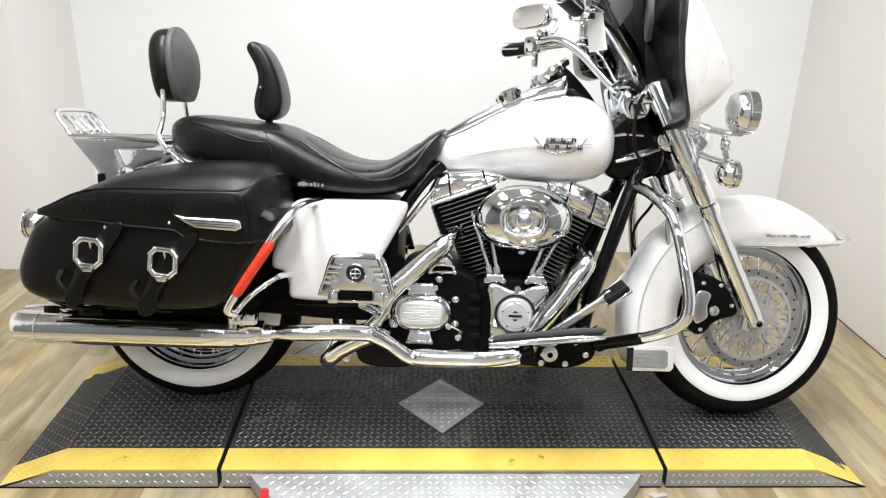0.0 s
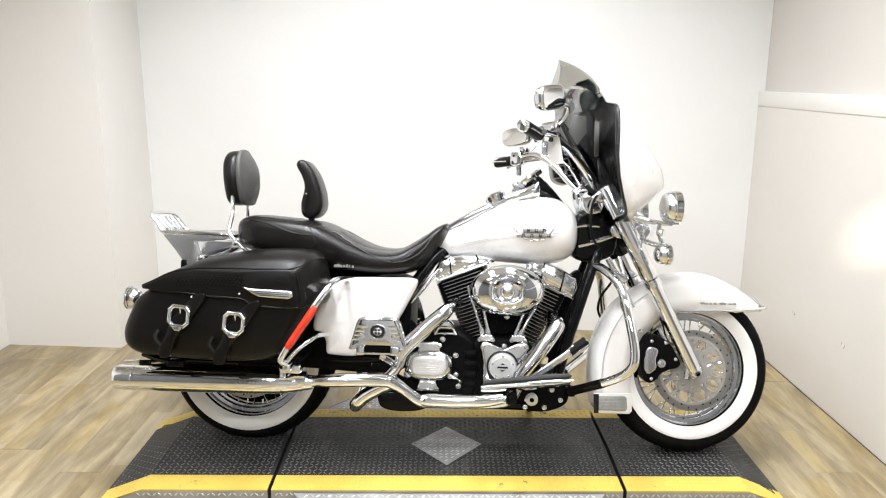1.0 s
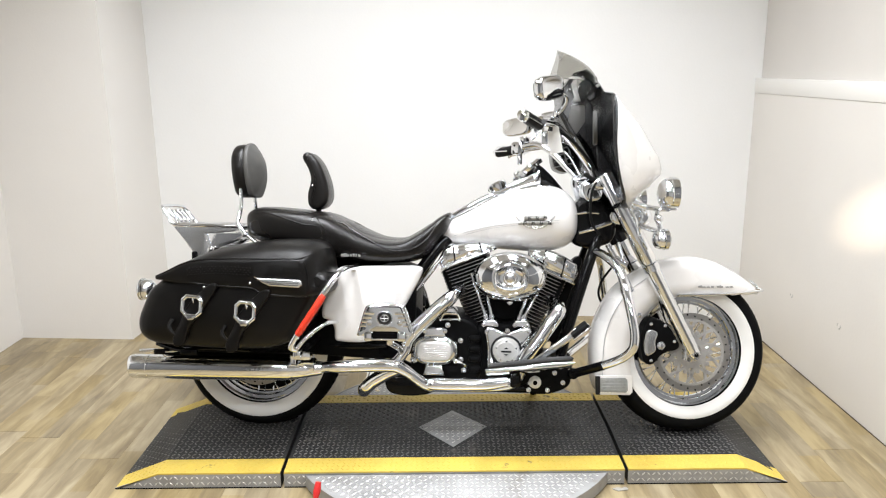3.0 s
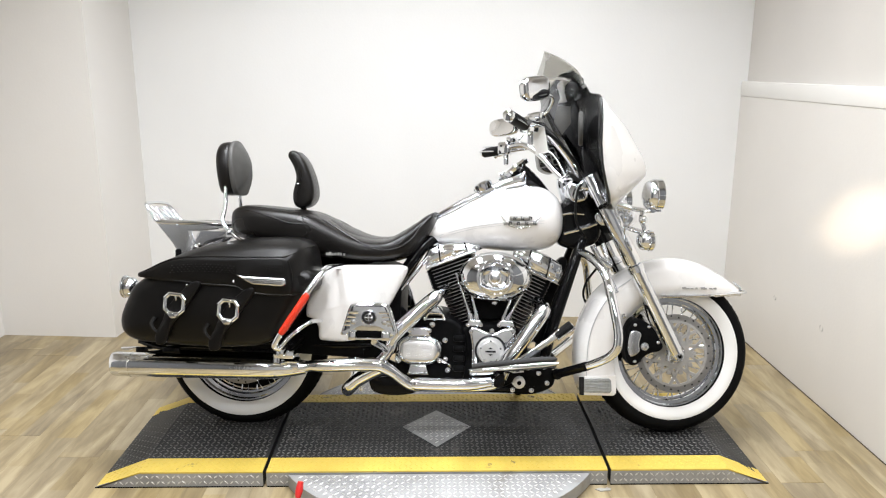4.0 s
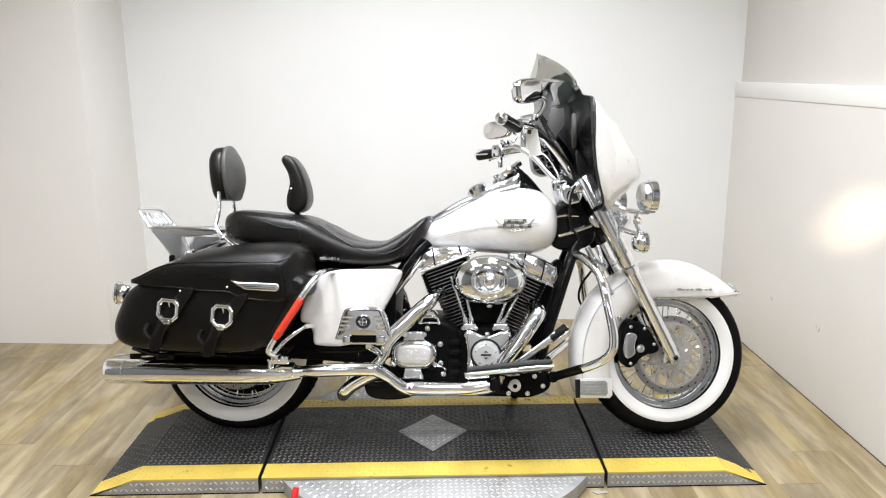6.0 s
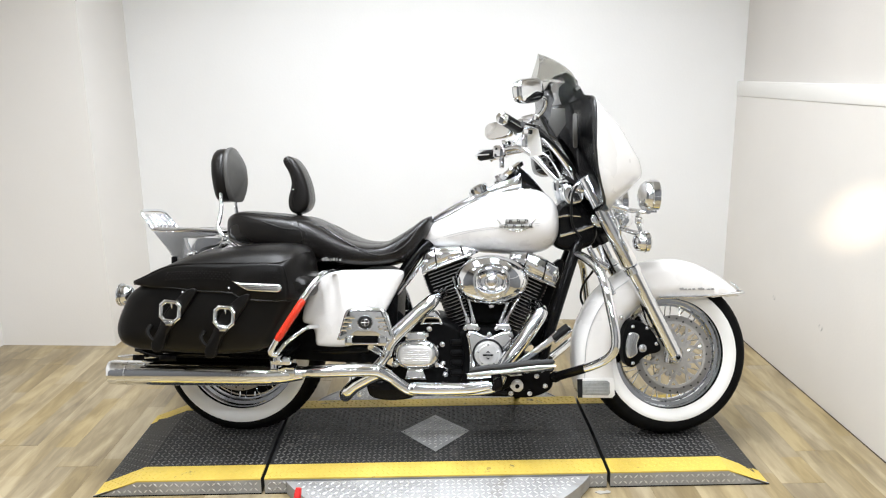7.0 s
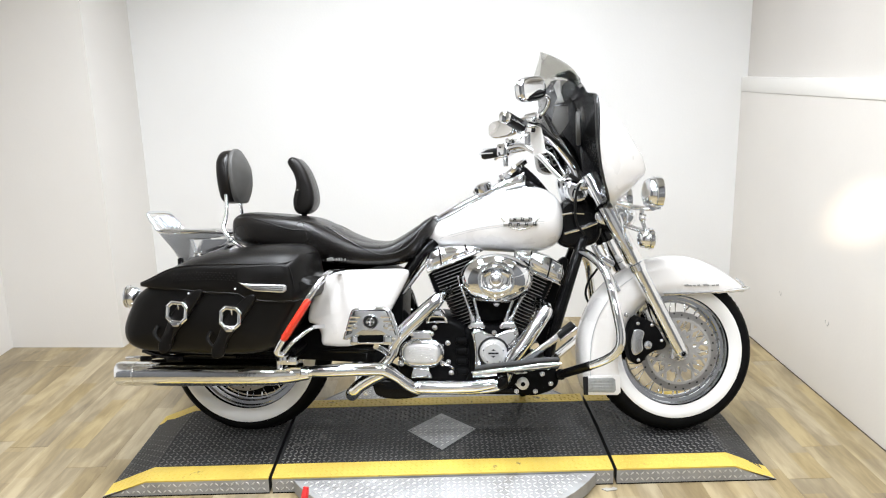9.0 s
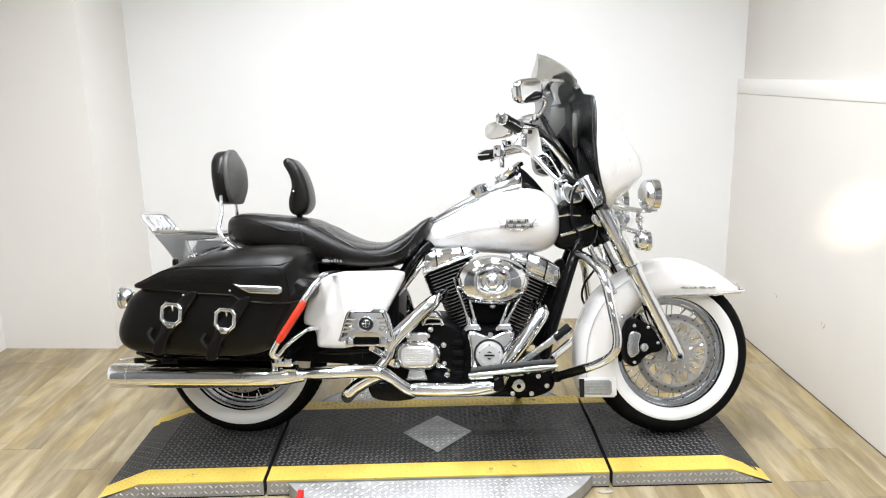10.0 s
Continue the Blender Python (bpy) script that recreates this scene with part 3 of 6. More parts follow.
def wheel(name, centre, R, half, rim_r, turn, label, rotor, spokes=40, lips=0.0):
    c = centre
    hub = new(name)
    hub.parent = bike
    tagged(hub, label)
    hub.empty_display_size = 0.05
    # tyre section, right sidewall to left
    prof = [(rim_r - 0.006, -half * 0.62), (rim_r + 0.002, -half * 0.80)]
    wall_hi = rim_r + (R - rim_r) * (0.45 if half < 0.07 else 0.51)
    tread = []
    for k in range(13):
        a = radians(-78 + 156 * k / 12)
        tread.append((R - half * 0.62 + half * 0.62 * math.cos(a), half * math.sin(a) / math.sin(radians(78))))
    shoulder = [(wall_hi, -half * 0.985)]
    full = prof + shoulder + tread + [(wall_hi, half * 0.985), (rim_r + 0.002, half * 0.80), (rim_r - 0.006, half * 0.62)]
    loops = lathe(full, 72, "y", c, caps=False)
    part("tyre", loops, RUBBER, hub, "black rubber tyre", 60, turn)
    for s in (-1, 1):
        ww = lathe([(rim_r - 0.004, s * half * 0.79), (rim_r + 0.004, s * half * 0.865), ((rim_r + wall_hi) / 2, s * half * 0.975), (wall_hi - 0.004, s * half * 1.015), (wall_hi - 0.001, s * half * 0.99)], 72, "y", c, caps=False)
        part("whitewall", ww, WHITEWALL, hub, "wide cream whitewall band", 60, turn)
    # tread blocks
    sip = [], []
    for k in range(76):
        for s in (-1, 1):
            a = 2 * math.pi * (k + 0.25 * s) / 76
            b = block(-0.003, 0.003, -half * 0.13, half * 0.13, -0.003, 0.0004)
            m = Matrix.Translation(c) @ Matrix.Rotation(a, 4, "Y") @ Matrix.Translation((0, s * half * 0.26, R - 0.0015)) @ Matrix.Rotation(radians(34 * s), 4, "Z")
            sip = join(sip, moved(b, m))
    tagged(part("tread_groove", sip, DARK, hub, "", 0, turn), kind="stuff")
    # stepped chrome rim
    r = rim_r
    rp = []
    for s in (-1, 1):
        side = [(r + 0.005, 0.80), (r + 0.006, 0.75), (r - 0.001, 0.74), (r - 0.003, 0.60), (r - 0.010, 0.585), (r - 0.012, 0.36), (r - 0.024, 0.34), (r - 0.027, 0.16), (r - 0.034, 0.14)]
        rp.append([(q, s * half * h) for q, h in side])
    prof_r = rp[0] + rp[1][::-1] + [(r + 0.002, 0.5 * half), (r + 0.002, -0.5 * half)]
    part("rim", lathe(prof_r + [prof_r[0]], 72, "y", c, caps=False), CHROME, hub, "chrome spoked rim", 30, turn)
    part("hub", lathe([(0.012, -0.055), (0.034, -0.052), (0.038, -0.045), (0.026, -0.03), (0.024, 0.03), (0.038, 0.045), (0.034, 0.052), (0.012, 0.055)], 28, "y", c), CHROME, hub, "chrome hub", 30, turn)
    sp = [], []
    for k in range(spokes):
        s = 1 if k % 2 else -1
        a = 2 * math.pi * k / spokes
        b = a + radians(52 if (k // 2) % 2 else -52)
        p0 = c + Vector((0.036 * math.cos(b), s * 0.046, 0.036 * math.sin(b)))
        p1 = c + Vector(((r - 0.033) * math.cos(a), s * 0.010, (r - 0.033) * math.sin(a)))
        sp = join(sp, tube([p0, p1], 0.0019, 6, smooth=False), tube([p1 - (p1 - p0).normalized() * 0.016, p1], 0.0034, 6, smooth=False))
    part("spokes", sp, CHROME, hub, "laced steel spokes", 60, turn)
    if rotor:
        for s in ((-1, 1) if rotor > 1 else (-1,)):
            y = s * 0.080
            rot = part("brake_disc", join(lathe([(0.117, y - 0.0025), (0.142, y - 0.0025), (0.142, y + 0.0025), (0.117, y + 0.0025), (0.117, y - 0.0025)], 64, "y", c, caps=False)), DISC, hub, "drilled steel brake disc", 30, turn)
            web = [], []
            n = 10
            def node(r, a):
                return c + Vector((r * math.cos(a), y, r * math.sin(a)))
            def bar(p, q, w):
                d = (q - p).normalized()
                sd = Vector((-d.z, 0, d.x)) * w
                up = Vector((0, 0.0035, 0))
                return rings([[p + sd - up, p - sd - up, p - sd + up, p + sd + up], [q + sd - up, q - sd - up, q - sd + up, q + sd + up]])
            for k in range(n):
                a, h = 2 * math.pi * k / n, math.pi / n
                m1 = node(0.086, a + h)
                web = join(web, bar(node(0.050, a), m1, 0.0048), bar(node(0.050, a + 2 * h), m1, 0.0048), bar(m1, node(0.119, a + h * 0.45), 0.0048), bar(m1, node(0.119, a + h * 1.55), 0.0048),
                           bar(node(0.050, a), node(0.072, a), 0.0036), lathe([(0.008, y - 0.0042), (0.008, y + 0.0035)], 10, "y", c + Vector((0.072 * math.cos(a), 0, 0.072 * math.sin(a)))))
            web = join(web, lathe([(0.036, y - 0.004), (0.056, y - 0.004), (0.056, y + 0.003), (0.036, y + 0.003), (0.036, y - 0.004)], 36, "y", c, caps=False),
                       lathe([(0.111, y - 0.004), (0.120, y - 0.004), (0.120, y + 0.003), (0.111, y + 0.003), (0.111, y - 0.004)], 48, "y", c, caps=False))
            tagged(part("carrier", web, LATTICE, rot, "latticed alloy carrier", 40, turn), kind="stuff")
            holes = [], []
            for k in range(30):
                a = 2 * math.pi * k / 30
                rr = (0.123, 0.130, 0.136)[k % 3]
                holes = join(holes, lathe([(0.0032, y - 0.0031), (0.0032, y + 0.0031)], 8, "y", c + Vector((rr * math.cos(a), 0, rr * math.sin(a)))))
            tagged(part("disc_hole", holes, DARK, rot, "", 0, turn), kind="stuff")
    return hub


STEER_W = steering(8.5)
fwheel = wheel("front_wheel", Vector((1.5815, 0, 0.301)), 0.2955, 0.062, 0.205, STEER_W, "chrome laced front wheel with a wide whitewall tyre", 1)
rwheel = wheel("rear_wheel", RW, 0.308, 0.076, 0.219, None, "chrome laced rear wheel with a wide whitewall tyre", 1)
part("belt_pulley", lathe([(0.03, 0.012), (0.178, 0.012), (0.182, 0.016), (0.182, 0.040), (0.03, 0.045)], 48, "y", RW), ENGINE, rwheel, "black drive pulley behind the spokes", 30)
part("axle_nut", join(lathe([(0.018, -0.132), (0.018, -0.12), (0.012, -0.118)], 24, "y", FW), lathe([(0.0125, -0.141), (0.0125, -0.130)], 6, "y", FW)), SATIN, fwheel, "axle nut", 30, STEER)
part("axle_recess", lathe([(0.0075, -0.1418), (0.0075, -0.139)], 16, "y", FW), DARK, fwheel, "", 30, STEER)


# fork legs, covers, yokes
def fork_leg(side):
    a, b = Vector((1.277, side * 0.118, 0.905)), Vector((1.578, side * 0.118, 0.311))
    d = (b - a)
    leg = part("fork_leg", tube([a, b], 0.0215, 20, smooth=False), CHROME, bike, "chrome fork leg", 40, STEER)
    part("upper_cover", tube([a - d * 0.06, a - d * 0.05, a + d * 0.455, a + d * 0.47], [0.028, 0.032, 0.030, 0.027], 24, smooth=False), CHROME, leg, "chrome upper fork cover", 40, STEER)
    part("slider", tube([a + d * 0.50, a + d * 0.515, a + d * 0.52, a + d * 0.97, a + d * 1.01], [0.0235, 0.0275, 0.0265, 0.0255, 0.022], 24, smooth=False), CHROME, leg, "polished fork slider", 40, STEER)
    part("dust_cap", tube([a + d * 0.475, a + d * 0.48, a + d * 0.515], [0.024, 0.030, 0.030], 24, smooth=False), CHROME, leg, "", 40, STEER)
    part("axle_clamp", join(ball(b + Vector((0.004, 0, -0.008)), 0.024), tube([b + Vector((-0.02, 0, 0.03)), b + Vector((-0.03, 0, -0.03))], 0.009, 10, smooth=False)), SATIN, leg, "", 40, STEER)
    return leg


for s in (-1, 1):
    fork_leg(s)
part("lower_yoke", slab([(1.285, 0.80), (1.33, 0.83), (1.385, 0.805), (1.36, 0.765), (1.30, 0.765)], -0.095, 0.095, 0.012), CHROME, bike, "chrome lower fork clamp", turn=STEER)
part("upper_yoke", slab([(1.215, 0.905), (1.26, 0.945), (1.305, 0.93), (1.29, 0.89), (1.23, 0.885)], -0.13, 0.13, 0.012), CHROME, bike, "chrome upper fork clamp", turn=STEER)
part("fork_shroud", slab([(1.30, 0.90), (1.36, 0.885), (1.44, 0.80), (1.41, 0.755), (1.345, 0.765)], -0.095, 0.095, 0.02, dome=0.004), CHROME, bike, "chrome headlamp nacelle panel", turn=STEER)
part("handlebar_riser", join(slab([(1.173, 0.930), (1.193, 0.949), (1.226, 0.972), (1.246, 0.964), (1.246, 0.924), (1.250, 0.885), (1.233, 0.838), (1.199, 0.845), (1.180, 0.890)], 0.025, 0.080, 0.014), slab([(1.185, 0.905), (1.212, 0.930), (1.250, 0.935), (1.274, 0.905), (1.272, 0.880), (1.257, 0.852), (1.212, 0.842), (1.188, 0.868)], -0.085, -0.03, 0.014), slab([(1.195, 0.868), (1.200, 0.905), (1.23, 0.925), (1.25, 0.90), (1.235, 0.86)], -0.04, 0.04, 0.008)), CHROME, bike, "chrome bar riser clamp", turn=STEER)


# front fender swept round the wheel
def fender_mesh(c, a0, a1, outer, inner, half, n=54):
    def at(table, a):
        for (p, u), (q, v) in zip(table, table[1:]):
            if p <= a <= q:
                k = (a - p) / (q - p)
                k = k * k * (3 - 2 * k)
                return u + (v - u) * k
        return table[-1][1]
    loops = []
    for i in range(n + 1):
        a = a0 + (a1 - a0) * i / n
        ro, ri = at(outer, a), at(inner, a)
        w = half * min(1.0, 0.80 + (a - a0) / 60.0)
        pts = []
        crown = 0.045
        for s in (-1, 1):
            col = [(min(ri, ro - 0.012), s * w * 1.0), ((ri + ro - crown) / 2 if ri < ro - crown else ri + 0.004, s * w * 1.0)]
            for k in range(6):
                t = radians(90 * k / 5)
                col.append((max(ro - crown + crown * math.sin(t), ri + 0.008), s * (w - w * 0.92 * (1 - math.cos(t)))))
            pts += col if s < 0 else col[::-1]
        ca, sa = math.cos(radians(a)), math.sin(radians(a))
        loops.append([(c.x + r * ca, y, c.z + r * sa) for r, y in pts])
    return rings(loops, closed=False, caps=False)


def solid(ob, thick):
    md = ob.modifiers.new("thickness", "SOLIDIFY")
    md.thickness, md.offset = thick, -1
    return ob


ff = part("front_fender", fender_mesh(FENDER_C, 42, 203, [(42, 0.337), (56, 0.333), (90, 0.343), (120, 0.350), (150, 0.360), (180, 0.366), (203, 0.376)],
          [(42, 0.310), (50, 0.270), (58, 0.243), (70, 0.221), (82, 0.209), (98, 0.209), (106, 0.214), (116, 0.226), (150, 0.229), (180, 0.233), (203, 0.245)], 0.088), PEARL, bike, "white pearl painted front fender", 50, STEER)
solid(ff, 0.004)
part("trim", tube([(1.53, -0.0905, 0.509), (1.60, -0.091, 0.510), (1.72, -0.086, 0.515), (1.81, -0.078, 0.522), (1.850, -0.064, 0.524), (1.862, -0.03, 0.526), (1.865, 0.0, 0.526), (1.862, 0.03, 0.526), (1.850, 0.064, 0.524), (1.81, 0.078, 0.522), (1.72, 0.086, 0.515), (1.53, 0.0905, 0.509)], 0.0048, 8, 5), CHROME, ff, "chrome fender trim", 60, STEER)
part("fender_tip", tube([(1.858, -0.012, 0.527), (1.850, -0.010, 0.543), (1.828, -0.008, 0.560)], [0.006, 0.005, 0.003], 8), CHROME, ff, "chrome tip", 60, STEER)
part("mud_flap", slab([(1.238, 0.152), (1.360, 0.150), (1.370, 0.16), (1.368, 0.222), (1.235, 0.220)], -0.094, -0.089, 0.002, smooth=False), PEARL, ff, "white lower fender panel", turn=STEER)
part("flap_reflector", slab([(1.252, 0.163), (1.345, 0.160), (1.352, 0.168), (1.350, 0.206), (1.342, 0.213), (1.252, 0.213)], -0.0985, -0.0935, 0.002, smooth=False), REFLECT, ff, "ribbed clear-grey reflector", turn=STEER)
script = [], []
for k, (w, h) in enumerate(((0.016, 0.011), (0.011, 0.007), (0.010, 0.007), (0.010, 0.009), (0.018, 0.011), (0.006, 0.008), (0.012, 0.007), (0.011, 0.009))):
    x = 1.607 + k * 0.0155 + (0.006 if k > 3 else 0)
    script = join(script, slab([(x, 0.536), (x + w, 0.536), (x + w * 0.75, 0.536 + h * 0.8), (x - 0.003, 0.535 + h * 0.7)], -0.0925, -0.0905, 0.0006, smooth=False))
tagged(part("lettering", script, LETTER, ff, "small grey script bars", 0, STEER), kind="stuff")
for z0 in ((1.395, 0.437), (1.52, 0.47)):
    part("fender_bolt", bolt((z0[0], -0.089, z0[1])), CHROME, ff, "", 40, STEER)
part("fender_bracket", slab([(1.475, 0.50), (1.515, 0.505), (1.535, 0.43), (1.51, 0.40), (1.485, 0.42)], -0.10, -0.092, 0.003), CHROME, ff, "chrome fender bracket", turn=STEER)
for k in range(4):
    part("reflector_rib", tube([(1.258, -0.0988, 0.170 + 0.0115 * k), (1.344, -0.0988, 0.169 + 0.0115 * k)], 0.0012, 5, smooth=False), REFLECT, ff, "", 60, STEER)
part("flap_side", slab([(1.236, 0.153), (1.252, 0.153), (1.252, 0.219), (1.234, 0.219)], -0.0995, -0.090, 0.002, smooth=False), EMBLEM, ff, "black strip along the rear edge of the flap", turn=STEER)
# pale pinstripe on the rear skirt of the fender
part("pinstripe", tube([(1.262, -0.0875, 0.20), (1.268, -0.0875, 0.34), (1.30, -0.0875, 0.44), (1.355, -0.0875, 0.52), (1.42, -0.0875, 0.57)], 0.0016, 6), STRIPE, ff, "grey pinstripe", 60, STEER)

# right and left front calipers
for s in (-1, 1):
    cal = part("brake_caliper", slab([(1.402, 0.398), (1.426, 0.430), (1.467, 0.420), (1.501, 0.390), (1.521, 0.356), (1.532, 0.330), (1.518, 0.314), (1.490, 0.308), (1.464, 0.294), (1.446, 0.272), (1.424, 0.262), (1.404, 0.275), (1.395, 0.31), (1.394, 0.355)], s * 0.118, s * 0.05, 0.010), ENGINE, bike, "black four-piston front brake caliper", turn=STEER)
    part("caliper_cover", slab([(1.412, 0.384), (1.432, 0.388), (1.450, 0.376), (1.442, 0.345), (1.444, 0.316), (1.428, 0.300), (1.412, 0.296), (1.402, 0.318), (1.403, 0.352)], s * 0.126, s * 0.114, 0.005), SATIN, cal, "silver caliper insert", turn=STEER)
    part("bolt", moved(bolt((1.463, -0.117, 0.331), 0.012, 0.008), Matrix.Identity(4)) if s < 0 else mirrored(bolt((1.463, -0.117, 0.331), 0.012, 0.008)), SATIN, cal, "", 40, STEER)
    for q in ((1.428, 0.408), (1.478, 0.402), (1.428, 0.278), (1.512, 0.346)):
        bb = bolt((q[0], -0.117, q[1]), 0.005, 0.005)
        part("bolt", bb if s < 0 else mirrored(bb), SATIN, cal, "", 40, STEER)
    part("brake_hose", tube([(1.49, s * 0.085, 0.42), (1.455, s * 0.085, 0.52), (1.40, s * 0.085, 0.63), (1.35, s * 0.085, 0.73)], 0.004, 8), BLACKR, cal, "black brake hose", 60, STEER)

# ---- fuel tank ----
tank = part("fuel_tank", oval_loft([(0.672, 0.716, 0.735, 0.016), (0.690, 0.698, 0.762, 0.052), (0.74, 0.688, 0.79, 0.088), (0.80, 0.682, 0.822, 0.112), (0.88, 0.673, 0.868, 0.138), (0.97, 0.666, 0.898, 0.160), (1.05, 0.665, 0.910, 0.168), (1.11, 0.671, 0.902, 0.168), (1.152, 0.688, 0.878, 0.148), (1.176, 0.716, 0.845, 0.108), (1.186, 0.755, 0.805, 0.045)], 40, 2.35), PEARL, bike, "white pearl painted teardrop fuel tank", 60)


def tank_side(x, z, lift=0.001):
    """A point on the right-hand skin of the tank."""
    st = [(0.69, 0.698, 0.762, 0.052), (0.74, 0.688, 0.79, 0.088), (0.80, 0.682, 0.822, 0.112), (0.88, 0.673, 0.868, 0.138), (0.97, 0.666, 0.898, 0.160), (1.05, 0.665, 0.910, 0.168), (1.11, 0.671, 0.902, 0.168), (1.152, 0.688, 0.878, 0.148), (1.176, 0.716, 0.845, 0.108)]
    xs = [q[0] for q in st]
    lo, hi, w = (float(np.interp(x, xs, [q[i] for q in st])) for i in (1, 2, 3))
    u = min(0.98, abs((z - (lo + hi) / 2) / ((hi - lo) / 2)))
    return Vector((x, -(w * (1 - u ** 2.35) ** (1 / 2.35) + lift), z))


for dz in (0.0, 0.0085):
    part("pinstripe", tube([tank_side(x, z - dz) for x, z in ((0.735, 0.722), (0.80, 0.742), (0.87, 0.759), (0.95, 0.771), (1.03, 0.778), (1.10, 0.781), (1.155, 0.783))], 0.0007 if dz else 0.0012, 6, 6), STRIPE, tank, "grey pinstripe round the tank", 60)
# tank emblem: dark plate with pale raised blocks, drawn without words
em = part("emblem", join(*[tube([tank_side(x0 + 0.0235 * k, z, 0.001) for k in range(n)], 0.0080, 8, 3) for z, n, x0 in ((0.789, 4, 0.987), (0.7725, 6, 0.966))]), LETTER, tank, "dark and silver winged tank emblem", 40)
rnd2 = random.Random(9)
for z, n, x0, x1 in ((0.7895, 6, 0.985, 1.066), (0.7720, 8, 0.968, 1.082)):
    for k in range(n):
        w, hh = (x1 - x0) / n * 0.38, 0.0078
        p = tank_side(x0 + (x1 - x0) * (k + 0.5) / n, z, 0.0078)
        strokes = [((-w + 0.0012 * rnd2.random(), -hh * rnd2.uniform(0.6, 1.0)), (-w * 0.6, hh * rnd2.uniform(0.6, 1.0))), ((w * 0.5, -hh * rnd2.uniform(0.5, 1.0)), (w * rnd2.uniform(0.5, 1.1), hh * rnd2.uniform(0.5, 1.0))), ((-w * 0.7, hh * rnd2.uniform(-0.6, 0.8)), (w * 0.7, hh * rnd2.uniform(-0.8, 0.8)))]
        part("emblem_bar", join(*[tube([p + Vector((a[0], 0, a[1])), p + Vector((b[0], 0, b[1]))], 0.0021, 5, smooth=False) for a, b in strokes]), EMBLEM if k % 2 else LETTER, em)
part("emblem_wing", join(*[tube([tank_side(1.024, 0.752 + 0.004 * j, 0.004), tank_side(1.024 + s * 0.04, 0.764 + 0.006 * j, 0.004), tank_side(1.024 + s * 0.068, 0.796 + 0.002 * j, 0.003)], 0.0018, 6) for s in (-1, 1) for j in (0, 1)]), SATIN, em, "silver wings")

# chrome console with cap, switch and speedometer pod
con = part("tank_console", oval_loft([(0.700, 0.770, 0.790, 0.020), (0.76, 0.795, 0.828, 0.034), (0.83, 0.83, 0.868, 0.042), (0.90, 0.86, 0.902, 0.050), (0.96, 0.885, 0.930, 0.060), (1.02, 0.90, 0.957, 0.066), (1.045, 0.905, 0.972, 0.062), (1.06, 0.92, 0.965, 0.04)], 24, 3.0), CHROME, bike, "chrome tank console", 40)
part("console_edge", tube([(0.702, -0.03, 0.772), (0.78, -0.052, 0.806), (0.87, -0.062, 0.855), (0.95, -0.074, 0.885), (1.03, -0.084, 0.900), (1.08, -0.08, 0.902)], 0.005, 8), CHROME, con, "chrome console edge")
pod = part("speedometer_pod", oval_loft([(1.000, 0.93, 0.985, 0.050), (1.03, 0.915, 0.993, 0.058), (1.06, 0.90, 0.975, 0.056), (1.10, 0.885, 0.935, 0.046), (1.135, 0.868, 0.893, 0.03)], 24, 2.3), GLOSS, con, "black speedometer pod", 50)
sp_m = Matrix.Translation((1.012, 0, 0.972)) @ Matrix.Rotation(radians(-38), 4, "Y")
part("bezel", moved(lathe([(0.040, -0.012), (0.052, -0.010), (0.056, 0.004), (0.050, 0.012), (0.044, 0.010)], 32, "z"), sp_m), CHROME, con, "chrome speedometer bezel")
part("dial", moved(lathe([(0.046, 0.006), (0.046, 0.009)], 32, "z"), sp_m), EMBLEM, con, "dark dial")
cap = part("fuel_cap", moved(lathe([(0.030, -0.01), (0.034, 0.006), (0.033, 0.016), (0.026, 0.022), (0.006, 0.024)], 28, "z"), Matrix.Translation((0.895, -0.055, 0.898)) @ Matrix.Rotation(radians(-24), 4, "Y")), CHROME, bike, "chrome fuel cap", 30)
part("ignition_switch", join(moved(lathe([(0.024, 0), (0.024, 0.014), (0.018, 0.02), (0.004, 0.021)], 20, "z"), Matrix.Translation((0.975, 0, 0.928)) @ Matrix.Rotation(radians(-24), 4, "Y")), moved(block(-0.012, 0.012, -0.004, 0.004, 0.015, 0.034, 0.002), Matrix.Translation((0.975, 0, 0.928)) @ Matrix.Rotation(radians(-24), 4, "Y"))), CHROME, con, "chrome ignition switch", 30)
part("console_knob", join(ball((0.865, 0, 0.893), 0.010), tube([(0.865, 0, 0.87), (0.865, 0, 0.893)], 0.005, 8, smooth=False)), CHROME, con)

# ---- two-up seat with its backrests ----
SEAT = [(-0.040, 0.752, 0.778, 0.055), (-0.026, 0.716, 0.812, 0.112), (0.02, 0.695, 0.826, 0.142), (0.10, 0.685, 0.822, 0.156), (0.20, 0.668, 0.812, 0.166), (0.27, 0.646, 0.800, 0.172), (0.33, 0.632, 0.772, 0.180), (0.40, 0.624, 0.735, 0.190), (0.47, 0.621, 0.711, 0.195), (0.545, 0.623, 0.708, 0.193), (0.60, 0.630, 0.733, 0.180), (0.645, 0.652, 0.764, 0.154), (0.68, 0.698, 0.791, 0.120), (0.71, 0.742, 0.806, 0.088), (0.722, 0.768, 0.804, 0.05)]
SEAT_POWER = 3.7
seat = part("seat", oval_loft(SEAT, 40, SEAT_POWER), SEATMAT, bike, "black leather two-up seat with stitched panels", 55)


def seat_size(x):
    xs = [q[0] for q in SEAT]
    return (float(np.interp(x, xs, [q[i] for q in SEAT])) for i in (1, 2, 3))


